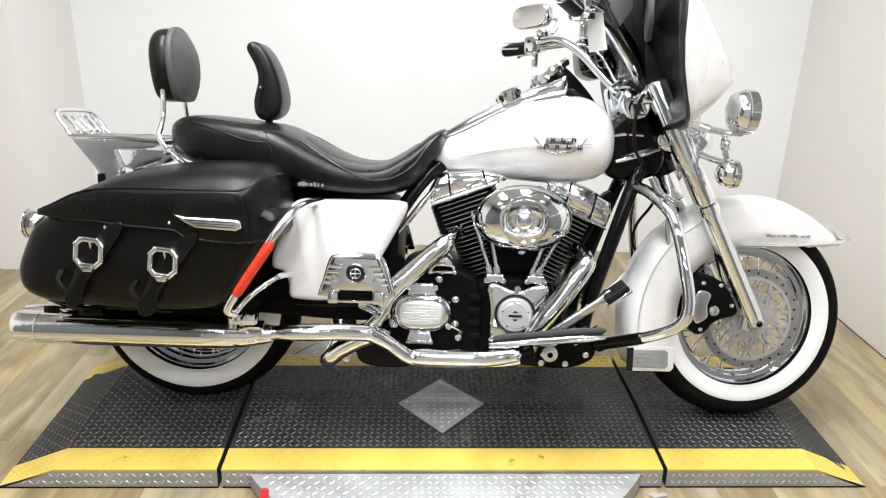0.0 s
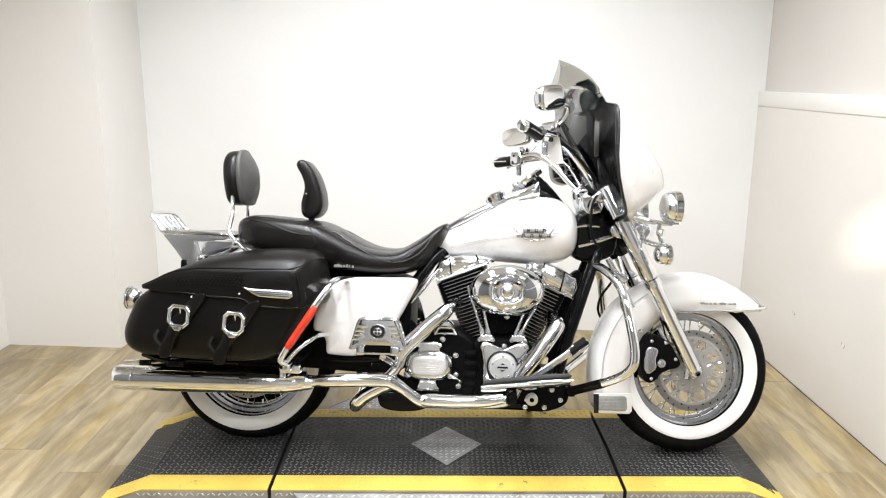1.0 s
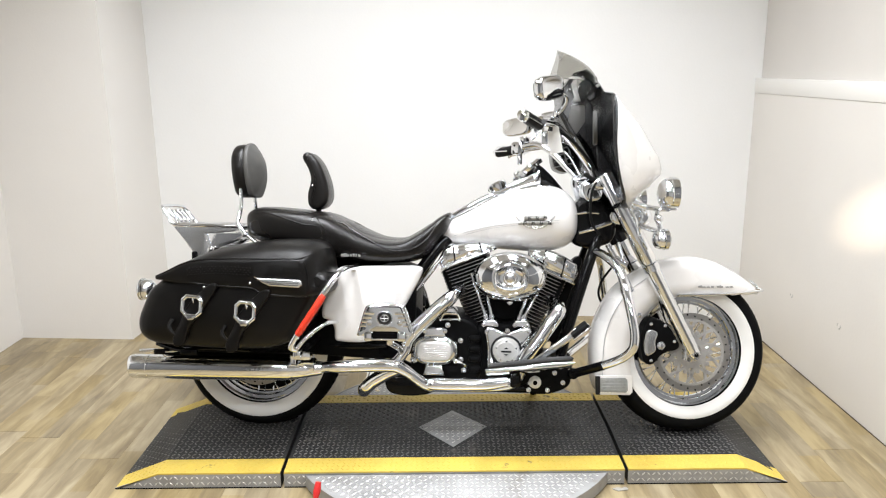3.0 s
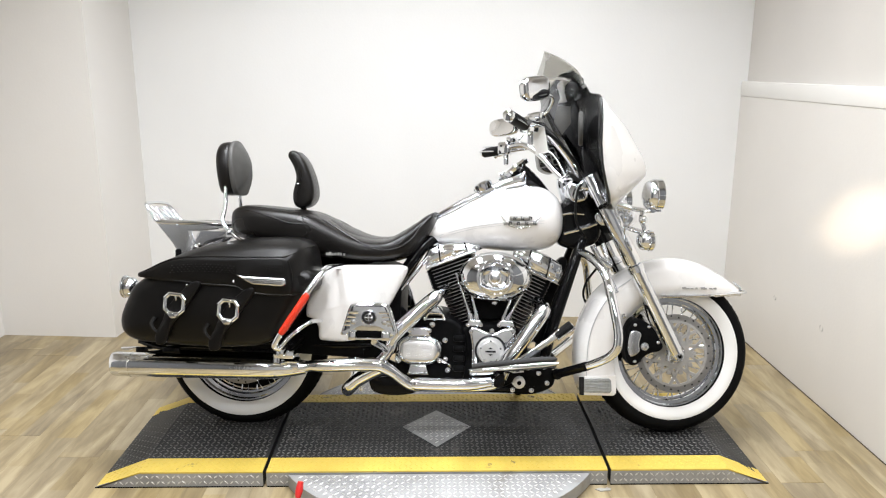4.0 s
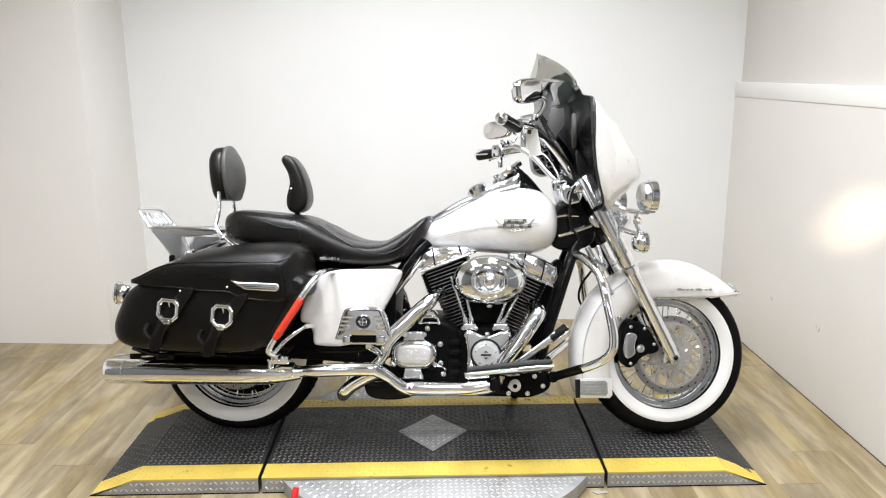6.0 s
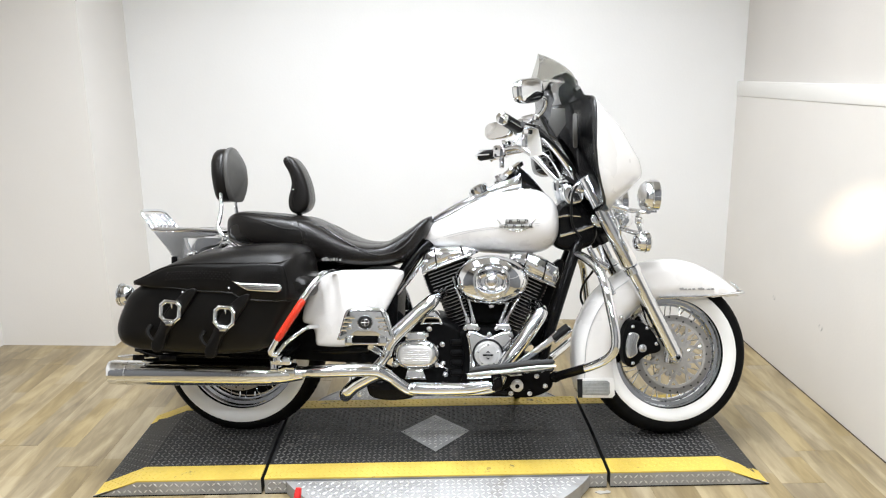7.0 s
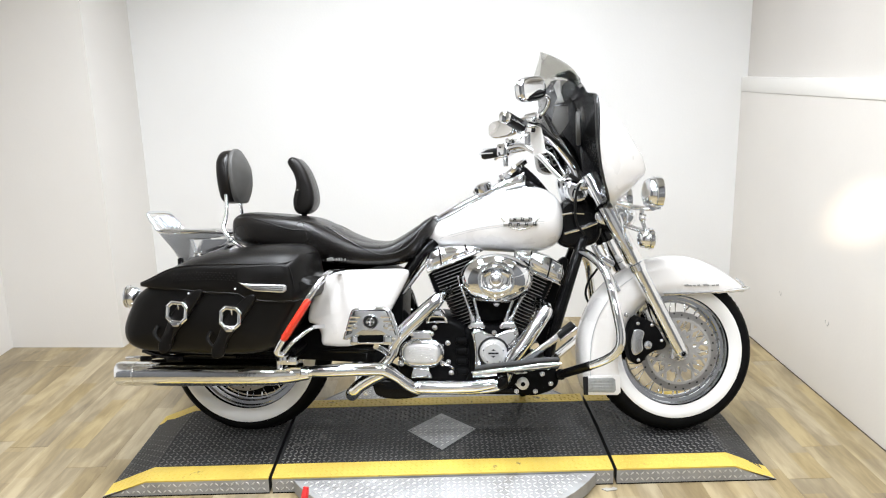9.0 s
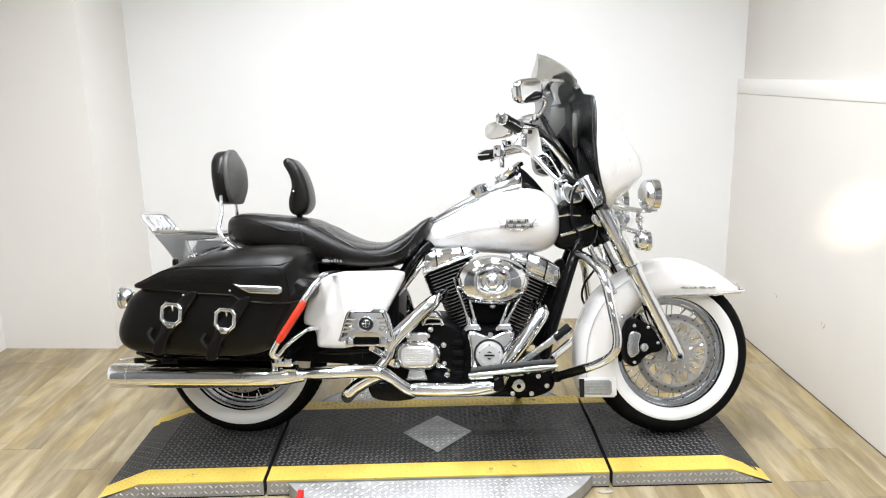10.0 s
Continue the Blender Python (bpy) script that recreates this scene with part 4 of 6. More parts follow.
def seat_skin(x, deg, lift=0.0006):
    """A point on the seat's skin: 90 degrees is the top, 180 the right-hand side."""
    lo, hi, w = seat_size(x)
    c, s = math.cos(radians(deg)), math.sin(radians(deg))
    return Vector((x, (w + lift) * math.copysign(abs(c) ** (2 / SEAT_POWER), c), (lo + hi) / 2 + ((hi - lo) / 2 + lift) * math.copysign(abs(s) ** (2 / SEAT_POWER), s)))


def seat_side(x, z, side, lift=0.0008):
    """A point on the seat's flank at a height z."""
    lo, hi, w = seat_size(x)
    u = min(0.985, abs(z - (lo + hi) / 2) / ((hi - lo) / 2))
    return Vector((x, side * (w * (1 - u ** SEAT_POWER) ** (1 / SEAT_POWER) + lift), z))


def seat_line(pts, r=0.0024):
    return tube([seat_skin(x, d) for x, d in pts], r, 6, 6)


for side in (-1, 1):
    for line, r in (
            (((-0.012, 0.800), (0.03, 0.806), (0.07, 0.800), (0.14, 0.780), (0.20, 0.763), (0.252, 0.760)), 0.0026),
            (((0.225, 0.801), (0.245, 0.785), (0.258, 0.755), (0.270, 0.705), (0.282, 0.655)), 0.0020),
            (((0.262, 0.790), (0.33, 0.766), (0.385, 0.735), (0.454, 0.700), (0.525, 0.672), (0.592, 0.680), (0.640, 0.712), (0.668, 0.752), (0.695, 0.785)), 0.0026),
            (((0.525, 0.698), (0.535, 0.680), (0.545, 0.662), (0.552, 0.640)), 0.0018),
            (((0.628, 0.744), (0.622, 0.722), (0.605, 0.700), (0.590, 0.690)), 0.0018)):
        part("seam", tube([seat_side(x, z, side) for x, z in line], r, 6, 6), SEATMAT, seat, "stitched seam")
    part("piping", seat_line([(x, 90 - side * d) for x, d in ((0.0, 34), (0.06, 36), (0.14, 35), (0.21, 30), (0.245, 10))]), SEATMAT, seat, "stitched top seam")
part("rider_pad", oval_loft([(0.33, 0.70, 0.777, 0.10), (0.40, 0.68, 0.742, 0.135), (0.47, 0.66, 0.716, 0.130), (0.545, 0.66, 0.712, 0.125), (0.60, 0.68, 0.738, 0.10), (0.64, 0.71, 0.764, 0.075)], 24, 2.6), SEATMAT, seat, "textured rider panel", 55)
logo = [], []
for k, (w, h) in enumerate(((0.012, 0.009), (0.011, 0.011), (0.007, 0.007), (0.007, 0.007), (0.007, 0.010), (0.004, 0.009), (0.007, 0.007))):
    x = 0.338 + k * 0.0105
    logo = join(logo, slab([(x, 0.650), (x + w * 0.8, 0.650), (x + w * 0.8, 0.650 + h), (x, 0.650 + h)], -0.1905 - 0.0006 * k, -0.180, 0.0006, smooth=False))
tagged(part("lettering", logo, LETTER, seat, "small pale maker's mark bars", 0), kind="stuff")

pad = part("passenger_backrest", moved(slab([(-0.062, -0.098), (-0.088, -0.060), (-0.098, 0.0), (-0.086, 0.058), (-0.048, 0.094), (0.0, 0.104), (0.048, 0.094), (0.086, 0.058), (0.098, 0.0), (0.088, -0.060), (0.062, -0.098), (0.0, -0.104)], -0.010, 0.010, 0.008, dome=0.036), Matrix.Translation((-0.036, 0, 0.964)) @ Matrix.Rotation(radians(-5), 4, "Y") @ Matrix.Rotation(radians(90), 4, "Z")), VINYL, bike, "padded black passenger backrest", 55)
part("back_shell", moved(slab([(-0.060, -0.094), (-0.085, -0.058), (-0.095, 0.0), (-0.083, 0.056), (-0.046, 0.090), (0.0, 0.100), (0.046, 0.090), (0.083, 0.056), (0.095, 0.0), (0.085, -0.058), (0.060, -0.094), (0.0, -0.100)], 0.0, 0.060, 0.022, dome=0.0), Matrix.Translation((-0.036, 0, 0.964)) @ Matrix.Rotation(radians(-5), 4, "Y") @ Matrix.Rotation(radians(90), 4, "Z") @ Matrix.Diagonal((1.012, 1, 1.012, 1))), SEATMAT, pad, "smooth black leather edge", 55)
for s in (-1, 1):
    part("sissy_bar", tube([(-0.062, s * 0.075, 0.90), (-0.058, s * 0.084, 0.835), (-0.062, s * 0.098, 0.79), (-0.060, s * 0.118, 0.765), (-0.030, s * 0.128, 0.727), (0.035, s * 0.132, 0.680)], 0.0075, 10), CHROME, bike, "chrome backrest bar", 60)
for p in ((-0.03, 0.725), (0.02, 0.69)):
    part("dock_bolt", bolt((p[0], -0.134, p[1]), 0.009, 0.010), CHROME, bike)
rest = part("rider_backrest", slab([(0.176, 1.028), (0.166, 1.008), (0.188, 0.965), (0.196, 0.925), (0.184, 0.870), (0.190, 0.830), (0.216, 0.816), (0.250, 0.832), (0.264, 0.868), (0.256, 0.925), (0.232, 0.985), (0.200, 1.024)], -0.064, 0.064, 0.018), SEATMAT, bike, "slim black leather rider backrest", 55)
part("welt", tube([(0.186, -0.056, 1.015), (0.210, -0.064, 0.955), (0.216, -0.0655, 0.91), (0.204, -0.0655, 0.865), (0.212, -0.060, 0.832)], 0.002, 6), LEATHER, rest)
part("button", ball((0.206, -0.064, 0.905), 0.004), CHROME, rest)
part("backrest_post", join(tube([(0.213, 0, 0.79), (0.213, 0, 0.84)], 0.011, 10, smooth=False), block(0.165, 0.225, -0.05, 0.05, 0.800, 0.806, 0.002)), GLOSS, bike, "black backrest bracket")


# ---- leather saddlebags ----
LID_FACE = [(-0.238, 0.590), (-0.202, 0.608), (-0.137, 0.638), (-0.063, 0.651), (0.048, 0.655), (0.157, 0.654), (0.240, 0.654), (0.264, 0.642), (0.273, 0.600), (0.278, 0.536), (0.19, 0.533), (0.117, 0.545), (0.088, 0.558), (-0.03, 0.565), (-0.108, 0.574), (-0.17, 0.577)]
LID_RIDGE = [(-0.262, 0.586), (-0.225, 0.604), (-0.160, 0.642), (-0.075, 0.680), (0.035, 0.702), (0.155, 0.713), (0.262, 0.710), (0.308, 0.688), (0.326, 0.625), (0.326, 0.536), (0.19, 0.533), (0.117, 0.545), (0.088, 0.558), (-0.03, 0.565), (-0.108, 0.574), (-0.19, 0.577)]


def saddlebag(side):
    s = side
    bag = part("saddlebag", slab([(-0.262, 0.560), (-0.296, 0.505), (-0.318, 0.440), (-0.306, 0.390), (-0.255, 0.363), (-0.166, 0.355), (-0.01, 0.347), (0.12, 0.352), (0.185, 0.368), (0.228, 0.402), (0.300, 0.525), (0.340, 0.595), (0.20, 0.640), (0.0, 0.640), (-0.16, 0.612)], s * 0.405, s * 0.155, 0.045, dome=0.012), LEATHER, bike, "rigid black leather saddlebag", 60)
    lid = part("lid", draft([(s * 0.4245, shrunk(LID_FACE, 0.016)), (s * 0.4225, shrunk(LID_FACE, 0.006)), (s * 0.417, LID_FACE), (s * 0.404, blend(LID_FACE, LID_RIDGE, 0.30)), (s * 0.372, blend(LID_FACE, LID_RIDGE, 0.66)), (s * 0.32, blend(LID_FACE, LID_RIDGE, 0.93)), (s * 0.27, LID_RIDGE), (s * 0.20, LID_RIDGE), (s * 0.16, shrunk(LID_RIDGE, 0.010))]), LEATHER, bag, "padded leather lid", 50)
    part("piping", tube([(-0.236, s * 0.415, 0.594), (-0.202, s * 0.4165, 0.609), (-0.137, s * 0.417, 0.639), (-0.063, s * 0.417, 0.652), (0.048, s * 0.417, 0.656), (0.157, s * 0.417, 0.655), (0.235, s * 0.416, 0.656), (0.266, s * 0.404, 0.664), (0.285, s * 0.372, 0.673), (0.303, s * 0.32, 0.684), (0.314, s * 0.27, 0.686)], 0.0036, 6), LEATHER, lid, "rolled lid seam")
    part("piping", tube([(0.262, s * 0.4175, 0.645), (0.273, s * 0.4175, 0.60), (0.277, s * 0.4175, 0.545)], 0.0030, 6), LEATHER, lid, "rolled corner seam")
    part("piping", tube([(-0.235, s * 0.417, 0.588), (-0.17, s * 0.420, 0.578), (-0.108, s * 0.422, 0.575), (-0.03, s * 0.422, 0.566), (0.088, s * 0.422, 0.559), (0.117, s * 0.422, 0.545), (0.19, s * 0.422, 0.534), (0.272, s * 0.420, 0.535)], 0.0034, 6), LEATHER, lid, "rolled lid hem")
    # tooled pattern on the lid's face
    tool = [], []
    for i in range(34):
        for j in range(4):
            x, z = -0.125 + i * 0.0064, 0.601 + j * 0.0075 + 0.006 * math.sin(i * 0.09)
            if (i + j) % 2 == 0:
                y = s * (0.4245 + 0.0008 * math.cos(i))
                tool[0].extend([(x - 0.0026, y, z), (x, y - s * 0.001, z - 0.003), (x + 0.0026, y, z), (x, y, z + 0.003), (x, y + s * 0.0045, z)])
                k = len(tool[0]) - 5
                tool[1].extend([(k, k + 1, k + 4), (k + 1, k + 2, k + 4), (k + 2, k + 3, k + 4), (k + 3, k, k + 4)])
    tagged(part("tooled_pattern", tool, LEATHER, lid, "", 0), kind="stuff")
    ribs = join(*[tube([(0.192 + 0.0062 * k, s * 0.4225, 0.600), (0.192 + 0.0062 * k, s * 0.4245, 0.618), (0.192 + 0.0062 * k, s * 0.4225, 0.636)], 0.0016, 5, 2) for k in range(11)])
    tagged(part("tooled_rib", ribs, LEATHER, lid, "", 40), kind="stuff")
    bar = part("name_plate", slab([(0.098, 0.597), (0.125, 0.593), (0.250, 0.589), (0.258, 0.583), (0.259, 0.570), (0.247, 0.562), (0.150, 0.567), (0.128, 0.577)], s * 0.437, s * 0.418, 0.005, smooth=False), SATIN, lid, "chrome bar on the lid", 30)
    part("plate_groove", join(*[tube([(0.136 + 0.008 * k, s * 0.4372, 0.5855 - 0.006 * k), (0.247, s * 0.4372, 0.5825 - 0.006 * k)], 0.0009, 5, smooth=False) for k in range(3)]), EMBLEM, bar)
    for x, z in ((-0.07, 0.561), (-0.045, 0.559), (0.085, 0.575)):
        part("stud", ball((x, s * 0.426, z), 0.0045, 8), SATIN, lid)
    for bx, bz in ((-0.110, 0.500), (0.068, 0.482)):
        st = part("strap", slab([(bx + 0.055, bz + 0.068), (bx + 0.085, bz + 0.062), (bx + 0.030, bz - 0.02), (bx - 0.012, bz - 0.075), (bx - 0.030, bz - 0.128), (bx - 0.060, bz - 0.135), (bx - 0.066, bz - 0.105), (bx - 0.042, bz - 0.058), (bx - 0.015, bz + 0.0)], s * 0.432, s * 0.414, 0.004, dome=0.004), LEATHER, bag, "buckled leather strap")
        ring = []
        for u, v in ((-0.020, 0.0365), (0.020, 0.0365), (0.035, 0.020), (0.035, -0.020), (0.019, -0.0365), (-0.019, -0.0365), (-0.035, -0.020), (-0.035, 0.020)):
            for e in (-0.07, 0.07):
                a = math.atan2(v, u) + e + radians(-5)
                ring.append((bx + 0.003 + 0.9 * math.hypot(u, v) * math.cos(a), s * 0.438, bz + 0.9 * math.hypot(u, v) * math.sin(a)))
        ring += ring[:2]
        bk = part("buckle", tube(ring, 0.0074, 8, smooth=False), CHROME, st, "chrome eight-sided buckle frame", 60)
        part("tongue", tube([(bx + 0.006, s * 0.438, bz + 0.030), (bx + 0.009, s * 0.440, bz + 0.018), (bx + 0.008, s * 0.437, bz + 0.010)], [0.004, 0.003, 0.002], 8), CHROME, bk, "buckle tongue", 60)
        part("keeper", slab([(bx - 0.018, bz - 0.030), (bx + 0.016, bz - 0.032), (bx + 0.010, bz - 0.046), (bx - 0.010, bz - 0.046)], s * 0.446, s * 0.434, 0.003, smooth=False), CHROME, st, "chrome buckle foot")
        part("loop", tube([(bx - 0.072, s * 0.418, bz - 0.048), (bx - 0.078, s * 0.43, bz - 0.070), (bx - 0.066, s * 0.43, bz - 0.092), (bx - 0.05, s * 0.42, bz - 0.10)], 0.007, 6), LEATHER, st, "strap loop")
    return bag


saddlebag(-1)
saddlebag(1)
# black carrier between bag and silencer, with a bright rail
for s in (-1, 1):
    car = part("bag_carrier", slab([(-0.300, 0.285), (-0.16, 0.262), (0.14, 0.268), (0.20, 0.32), (0.20, 0.385), (-0.25, 0.385), (-0.30, 0.34)], s * 0.205, s * 0.170, 0.008), ENGINE, bike, "black bag carrier plate")
    part("carrier_rail", join(tube([(-0.352, s * 0.30, 0.322), (-0.300, s * 0.302, 0.326), (-0.25, s * 0.30, 0.322), (-0.19, s * 0.295, 0.328)], 0.0058, 8), tube([(-0.272, s * 0.30, 0.322), (-0.262, s * 0.295, 0.306), (-0.235, s * 0.28, 0.300)], 0.0062, 8)), CHROME, car, "bright rail under the bag", 60)
    for x in (-0.175, -0.105):
        part("clip", block(x - 0.022, x + 0.022, s * 0.302, s * 0.285, 0.330, 0.338, 0.002), SATIN, car, "", 30)

# chrome guard bar in front of the bag, with a red reflector
for s in (-1, 1):
    g = part("bag_guard", tube([(0.400, s * 0.20, 0.615), (0.375, s * 0.34, 0.612), (0.343, s * 0.405, 0.572), (0.280, s * 0.425, 0.472), (0.232, s * 0.425, 0.395), (0.218, s * 0.42, 0.365), (0.229, s * 0.40, 0.352)], 0.0105, 12), CHROME, bike, "chrome tubular saddlebag guard", 60)
    part("return_leg", tube([(0.228, s * 0.40, 0.353), (0.262, s * 0.38, 0.394), (0.315, s * 0.34, 0.432), (0.335, s * 0.25, 0.425)], 0.0074, 12), CHROME, g, "slim chrome return leg of the guard", 60)
    if s < 0:
        part("reflector", tube([(0.330, -0.427, 0.538), (0.322, -0.429, 0.528), (0.250, -0.438, 0.418), (0.243, -0.438, 0.408)], [0.009, 0.0125, 0.0125, 0.009], 10, smooth=False), REDLENS, g, "long red reflector")
    part("guard_clamp", join(block(0.20, 0.262, s * 0.34, s * 0.30, 0.305, 0.335, 0.008), block(0.225, 0.245, s * 0.405, s * 0.33, 0.325, 0.350, 0.005)), CHROME, g)

# ---- exhaust ----
for s in (-1, 1):
    mf = part("muffler", tube([(-0.393, s * 0.275, 0.2635), (-0.390, s * 0.275, 0.2635), (-0.37, s * 0.275, 0.263), (-0.30, s * 0.275, 0.262), (0.10, s * 0.272, 0.262), (0.20, s * 0.27, 0.262), (0.285, s * 0.265, 0.264)], [0.036, 0.041, 0.0425, 0.0425, 0.0415, 0.036, 0.023], 28, 5), CHROME, bike, "long chrome muffler", 50)
    part("tip_bore", tube([(-0.394, s * 0.275, 0.2635), (-0.345, s * 0.275, 0.2635)], 0.034, 20, smooth=False), DARK, mf)
    part("tip_ring", lathe([(0.0432, -0.330), (0.0440, -0.328), (0.0432, -0.325)], 28, "x", (0, s * 0.275, 0.2625), caps=False), CHROME, mf)
    part("clamp", join(lathe([(0.0250, 0.18), (0.030, 0.182), (0.030, 0.262), (0.0250, 0.265)], 24, "x", (0, s * 0.268, 0.270)), block(0.185, 0.205, s * 0.268, s * 0.31, 0.285, 0.315, 0.005)), CHROME, mf, "chrome pipe clamp")
hp = part("exhaust_pipe", tube([(0.26, -0.265, 0.266), (0.40, -0.262, 0.272), (0.52, -0.258, 0.275), (0.575, -0.25, 0.258), (0.645, -0.24, 0.207), (0.70, -0.235, 0.200), (0.85, -0.23, 0.200), (0.945, -0.22, 0.212), (0.980, -0.208, 0.262), (1.032, -0.198, 0.345), (1.074, -0.185, 0.412), (1.108, -0.165, 0.462), (1.112, -0.12, 0.478), (1.08, -0.07, 0.485)], 0.0195, 16), CHROME, bike, "chrome front exhaust pipe", 60)
part("heat_shield", tube([(0.965, -0.222, 0.262), (0.990, -0.219, 0.303), (1.032, -0.212, 0.357), (1.076, -0.203, 0.418), (1.109, -0.192, 0.466), (1.117, -0.186, 0.480)], [0.020, 0.0265, 0.027, 0.027, 0.025, 0.018], 20), CHROME, hp, "chrome heat shield")
part("heat_shield", tube([(0.30, -0.278, 0.272), (0.35, -0.277, 0.274), (0.52, -0.272, 0.279), (0.56, -0.266, 0.270), (0.60, -0.26, 0.245)], [0.018, 0.0225, 0.0225, 0.0225, 0.018], 18), CHROME, hp, "chrome heat shield")
part("heat_shield", tube([(0.655, -0.252, 0.212), (0.69, -0.25, 0.211), (0.85, -0.246, 0.213), (0.93, -0.24, 0.222)], [0.018, 0.0225, 0.0225, 0.017], 18), CHROME, hp, "chrome heat shield")
rp2 = part("exhaust_pipe", tube([(0.770, -0.08, 0.535), (0.745, -0.15, 0.518), (0.70, -0.20, 0.478), (0.63, -0.215, 0.415), (0.588, -0.225, 0.368), (0.572, -0.235, 0.325), (0.545, -0.245, 0.290), (0.515, -0.25, 0.274)], 0.0185, 16), CHROME, bike, "chrome rear exhaust pipe", 60)
part("heat_shield", tube([(0.738, -0.198, 0.520), (0.722, -0.212, 0.502), (0.63, -0.232, 0.421), (0.588, -0.240, 0.376), (0.575, -0.245, 0.345)], [0.02, 0.0255, 0.0255, 0.024, 0.018], 18), CHROME, rp2, "chrome heat shield")
part("crossover_pipe", tube([(0.565, -0.235, 0.268), (0.505, -0.212, 0.238), (0.452, -0.195, 0.204), (0.420, -0.175, 0.172), (0.408, -0.10, 0.155), (0.405, 0.08, 0.165), (0.36, 0.2, 0.22), (0.28, 0.265, 0.262)], 0.0245, 16), CHROME, bike, "chrome crossover exhaust pipe", 60)

# ---- engine ----
CR = Vector((0.915, 0, 0.300))
engine = part("crankcase", join(slab([(0.80, 0.235), (0.80, 0.345), (0.845, 0.405), (0.985, 0.412), (1.045, 0.36), (1.06, 0.28), (1.02, 0.205), (0.95, 0.175), (0.85, 0.185)], -0.150, 0.15, 0.02), slab([(0.985, 0.19), (1.02, 0.275), (1.12, 0.27), (1.155, 0.235), (1.15, 0.185), (1.08, 0.155), (1.0, 0.160)], -0.14, 0.12, 0.015)), ENGINE, bike, "black V-twin engine crankcase", 45)


def cylinder(tilt, name, shift, barrel, box_line, lid_bolts, seams, ends):
    """A finned barrel with head and chrome rocker box, leaning by tilt degrees from upright."""
    M = Matrix.Translation(CR + Vector((shift, 0, 0))) @ Matrix.Rotation(radians(tilt), 4, "Y")
    cyl = part(name, moved(lathe([(0.054, 0.09), (0.054, 0.33)], 28, "z"), M), ENGINE, bike, "black finned engine cylinder", 40)
    n = 18
    for k in range(n):
        z = 0.122 + k * 0.0125
        head = k >= 11
        w, d = (0.097, 0.102) if head else (barrel + 0.0008 * k, 0.090)
        o = []
        for q in range(32):
            a = 2 * math.pi * q / 32
            c, s = math.cos(a), math.sin(a)
            o.append((w * math.copysign(abs(c) ** 0.55, c), d * math.copysign(abs(s) ** 0.55, s)))
        fin = rings([[(x, y, z) for x, y in o], [(x, y, z + 0.0042) for x, y in o]])
        f = part("fin", moved(fin, M), ENGINE, cyl, "", 30)
        e = rings([[(x * 1.004, y * 1.004, z + 0.0026) for x, y in o], [(x * 1.004, y * 1.004, z + 0.0041) for x, y in o]], caps=False)
        part("fin_edge", moved(e, M), FINEDGE, f, "machined bright fin edge", 30)
    hd = part("cylinder_head", moved(block(-0.088, 0.088, -0.092, 0.092, 0.255, 0.346, 0.012), M), ENGINE, cyl, "", 40)
    rb = part("rocker_box", slab(box_line, -0.114, 0.108, 0.014, smooth=False, dome=0.007), CHROME, cyl, "chrome rocker box", 30)
    for x, z in lid_bolts:
        part("bolt", bolt((x, -0.118, z), 0.0075, 0.007), CHROME, rb)
    for (x0, z0), (x1, z1) in seams:
        part("seam", tube([(x0, -0.113, z0), ((x0 + x1) / 2, -0.1195, (z0 + z1) / 2), (x1, -0.1145, z1)], 0.0028, 6), ENGINE, rb, "dark joint line", 40)
    lo, hi = ends
    d = Vector((hi[0] - lo[0], 0, hi[1] - lo[1])).normalized()
    part("gasket_lip", slab([(lo[0], lo[1]), (lo[0] - d.z * 0.010, lo[1] + abs(d.x) * 0.010), (hi[0] - d.z * 0.010, hi[1] + abs(d.x) * 0.010), (hi[0], hi[1])], -0.123, 0.112, 0.003, smooth=False), CHROME, rb, "", 28)
    return cyl


cylinder(-20.5, "rear_cylinder", -0.022, 0.064,
         [(0.690, 0.600), (0.680, 0.640), (0.698, 0.676), (0.735, 0.690), (0.79, 0.698), (0.835, 0.700), (0.885, 0.690), (0.893, 0.676), (0.866, 0.664)],
         [(0.705, 0.640), (0.750, 0.660), (0.79, 0.655), (0.83, 0.672), (0.873, 0.678)], [((0.733, 0.688), (0.742, 0.621)), ((0.827, 0.699), (0.840, 0.656))], ((0.690, 0.598), (0.868, 0.664)))
cylinder(25.0, "front_cylinder", 0.010, 0.078,
         [(1.165, 0.555), (1.182, 0.588), (1.177, 0.625), (1.12, 0.658), (1.06, 0.678), (1.005, 0.678), (1.000, 0.640), (1.02, 0.622)],
         [(1.165, 0.600), (1.14, 0.620), (1.10, 0.630), (1.06, 0.645), (1.02, 0.655)], [((1.068, 0.675), (1.052, 0.608)), ((1.138, 0.648), (1.122, 0.576))], ((1.168, 0.549), (1.015, 0.620)))
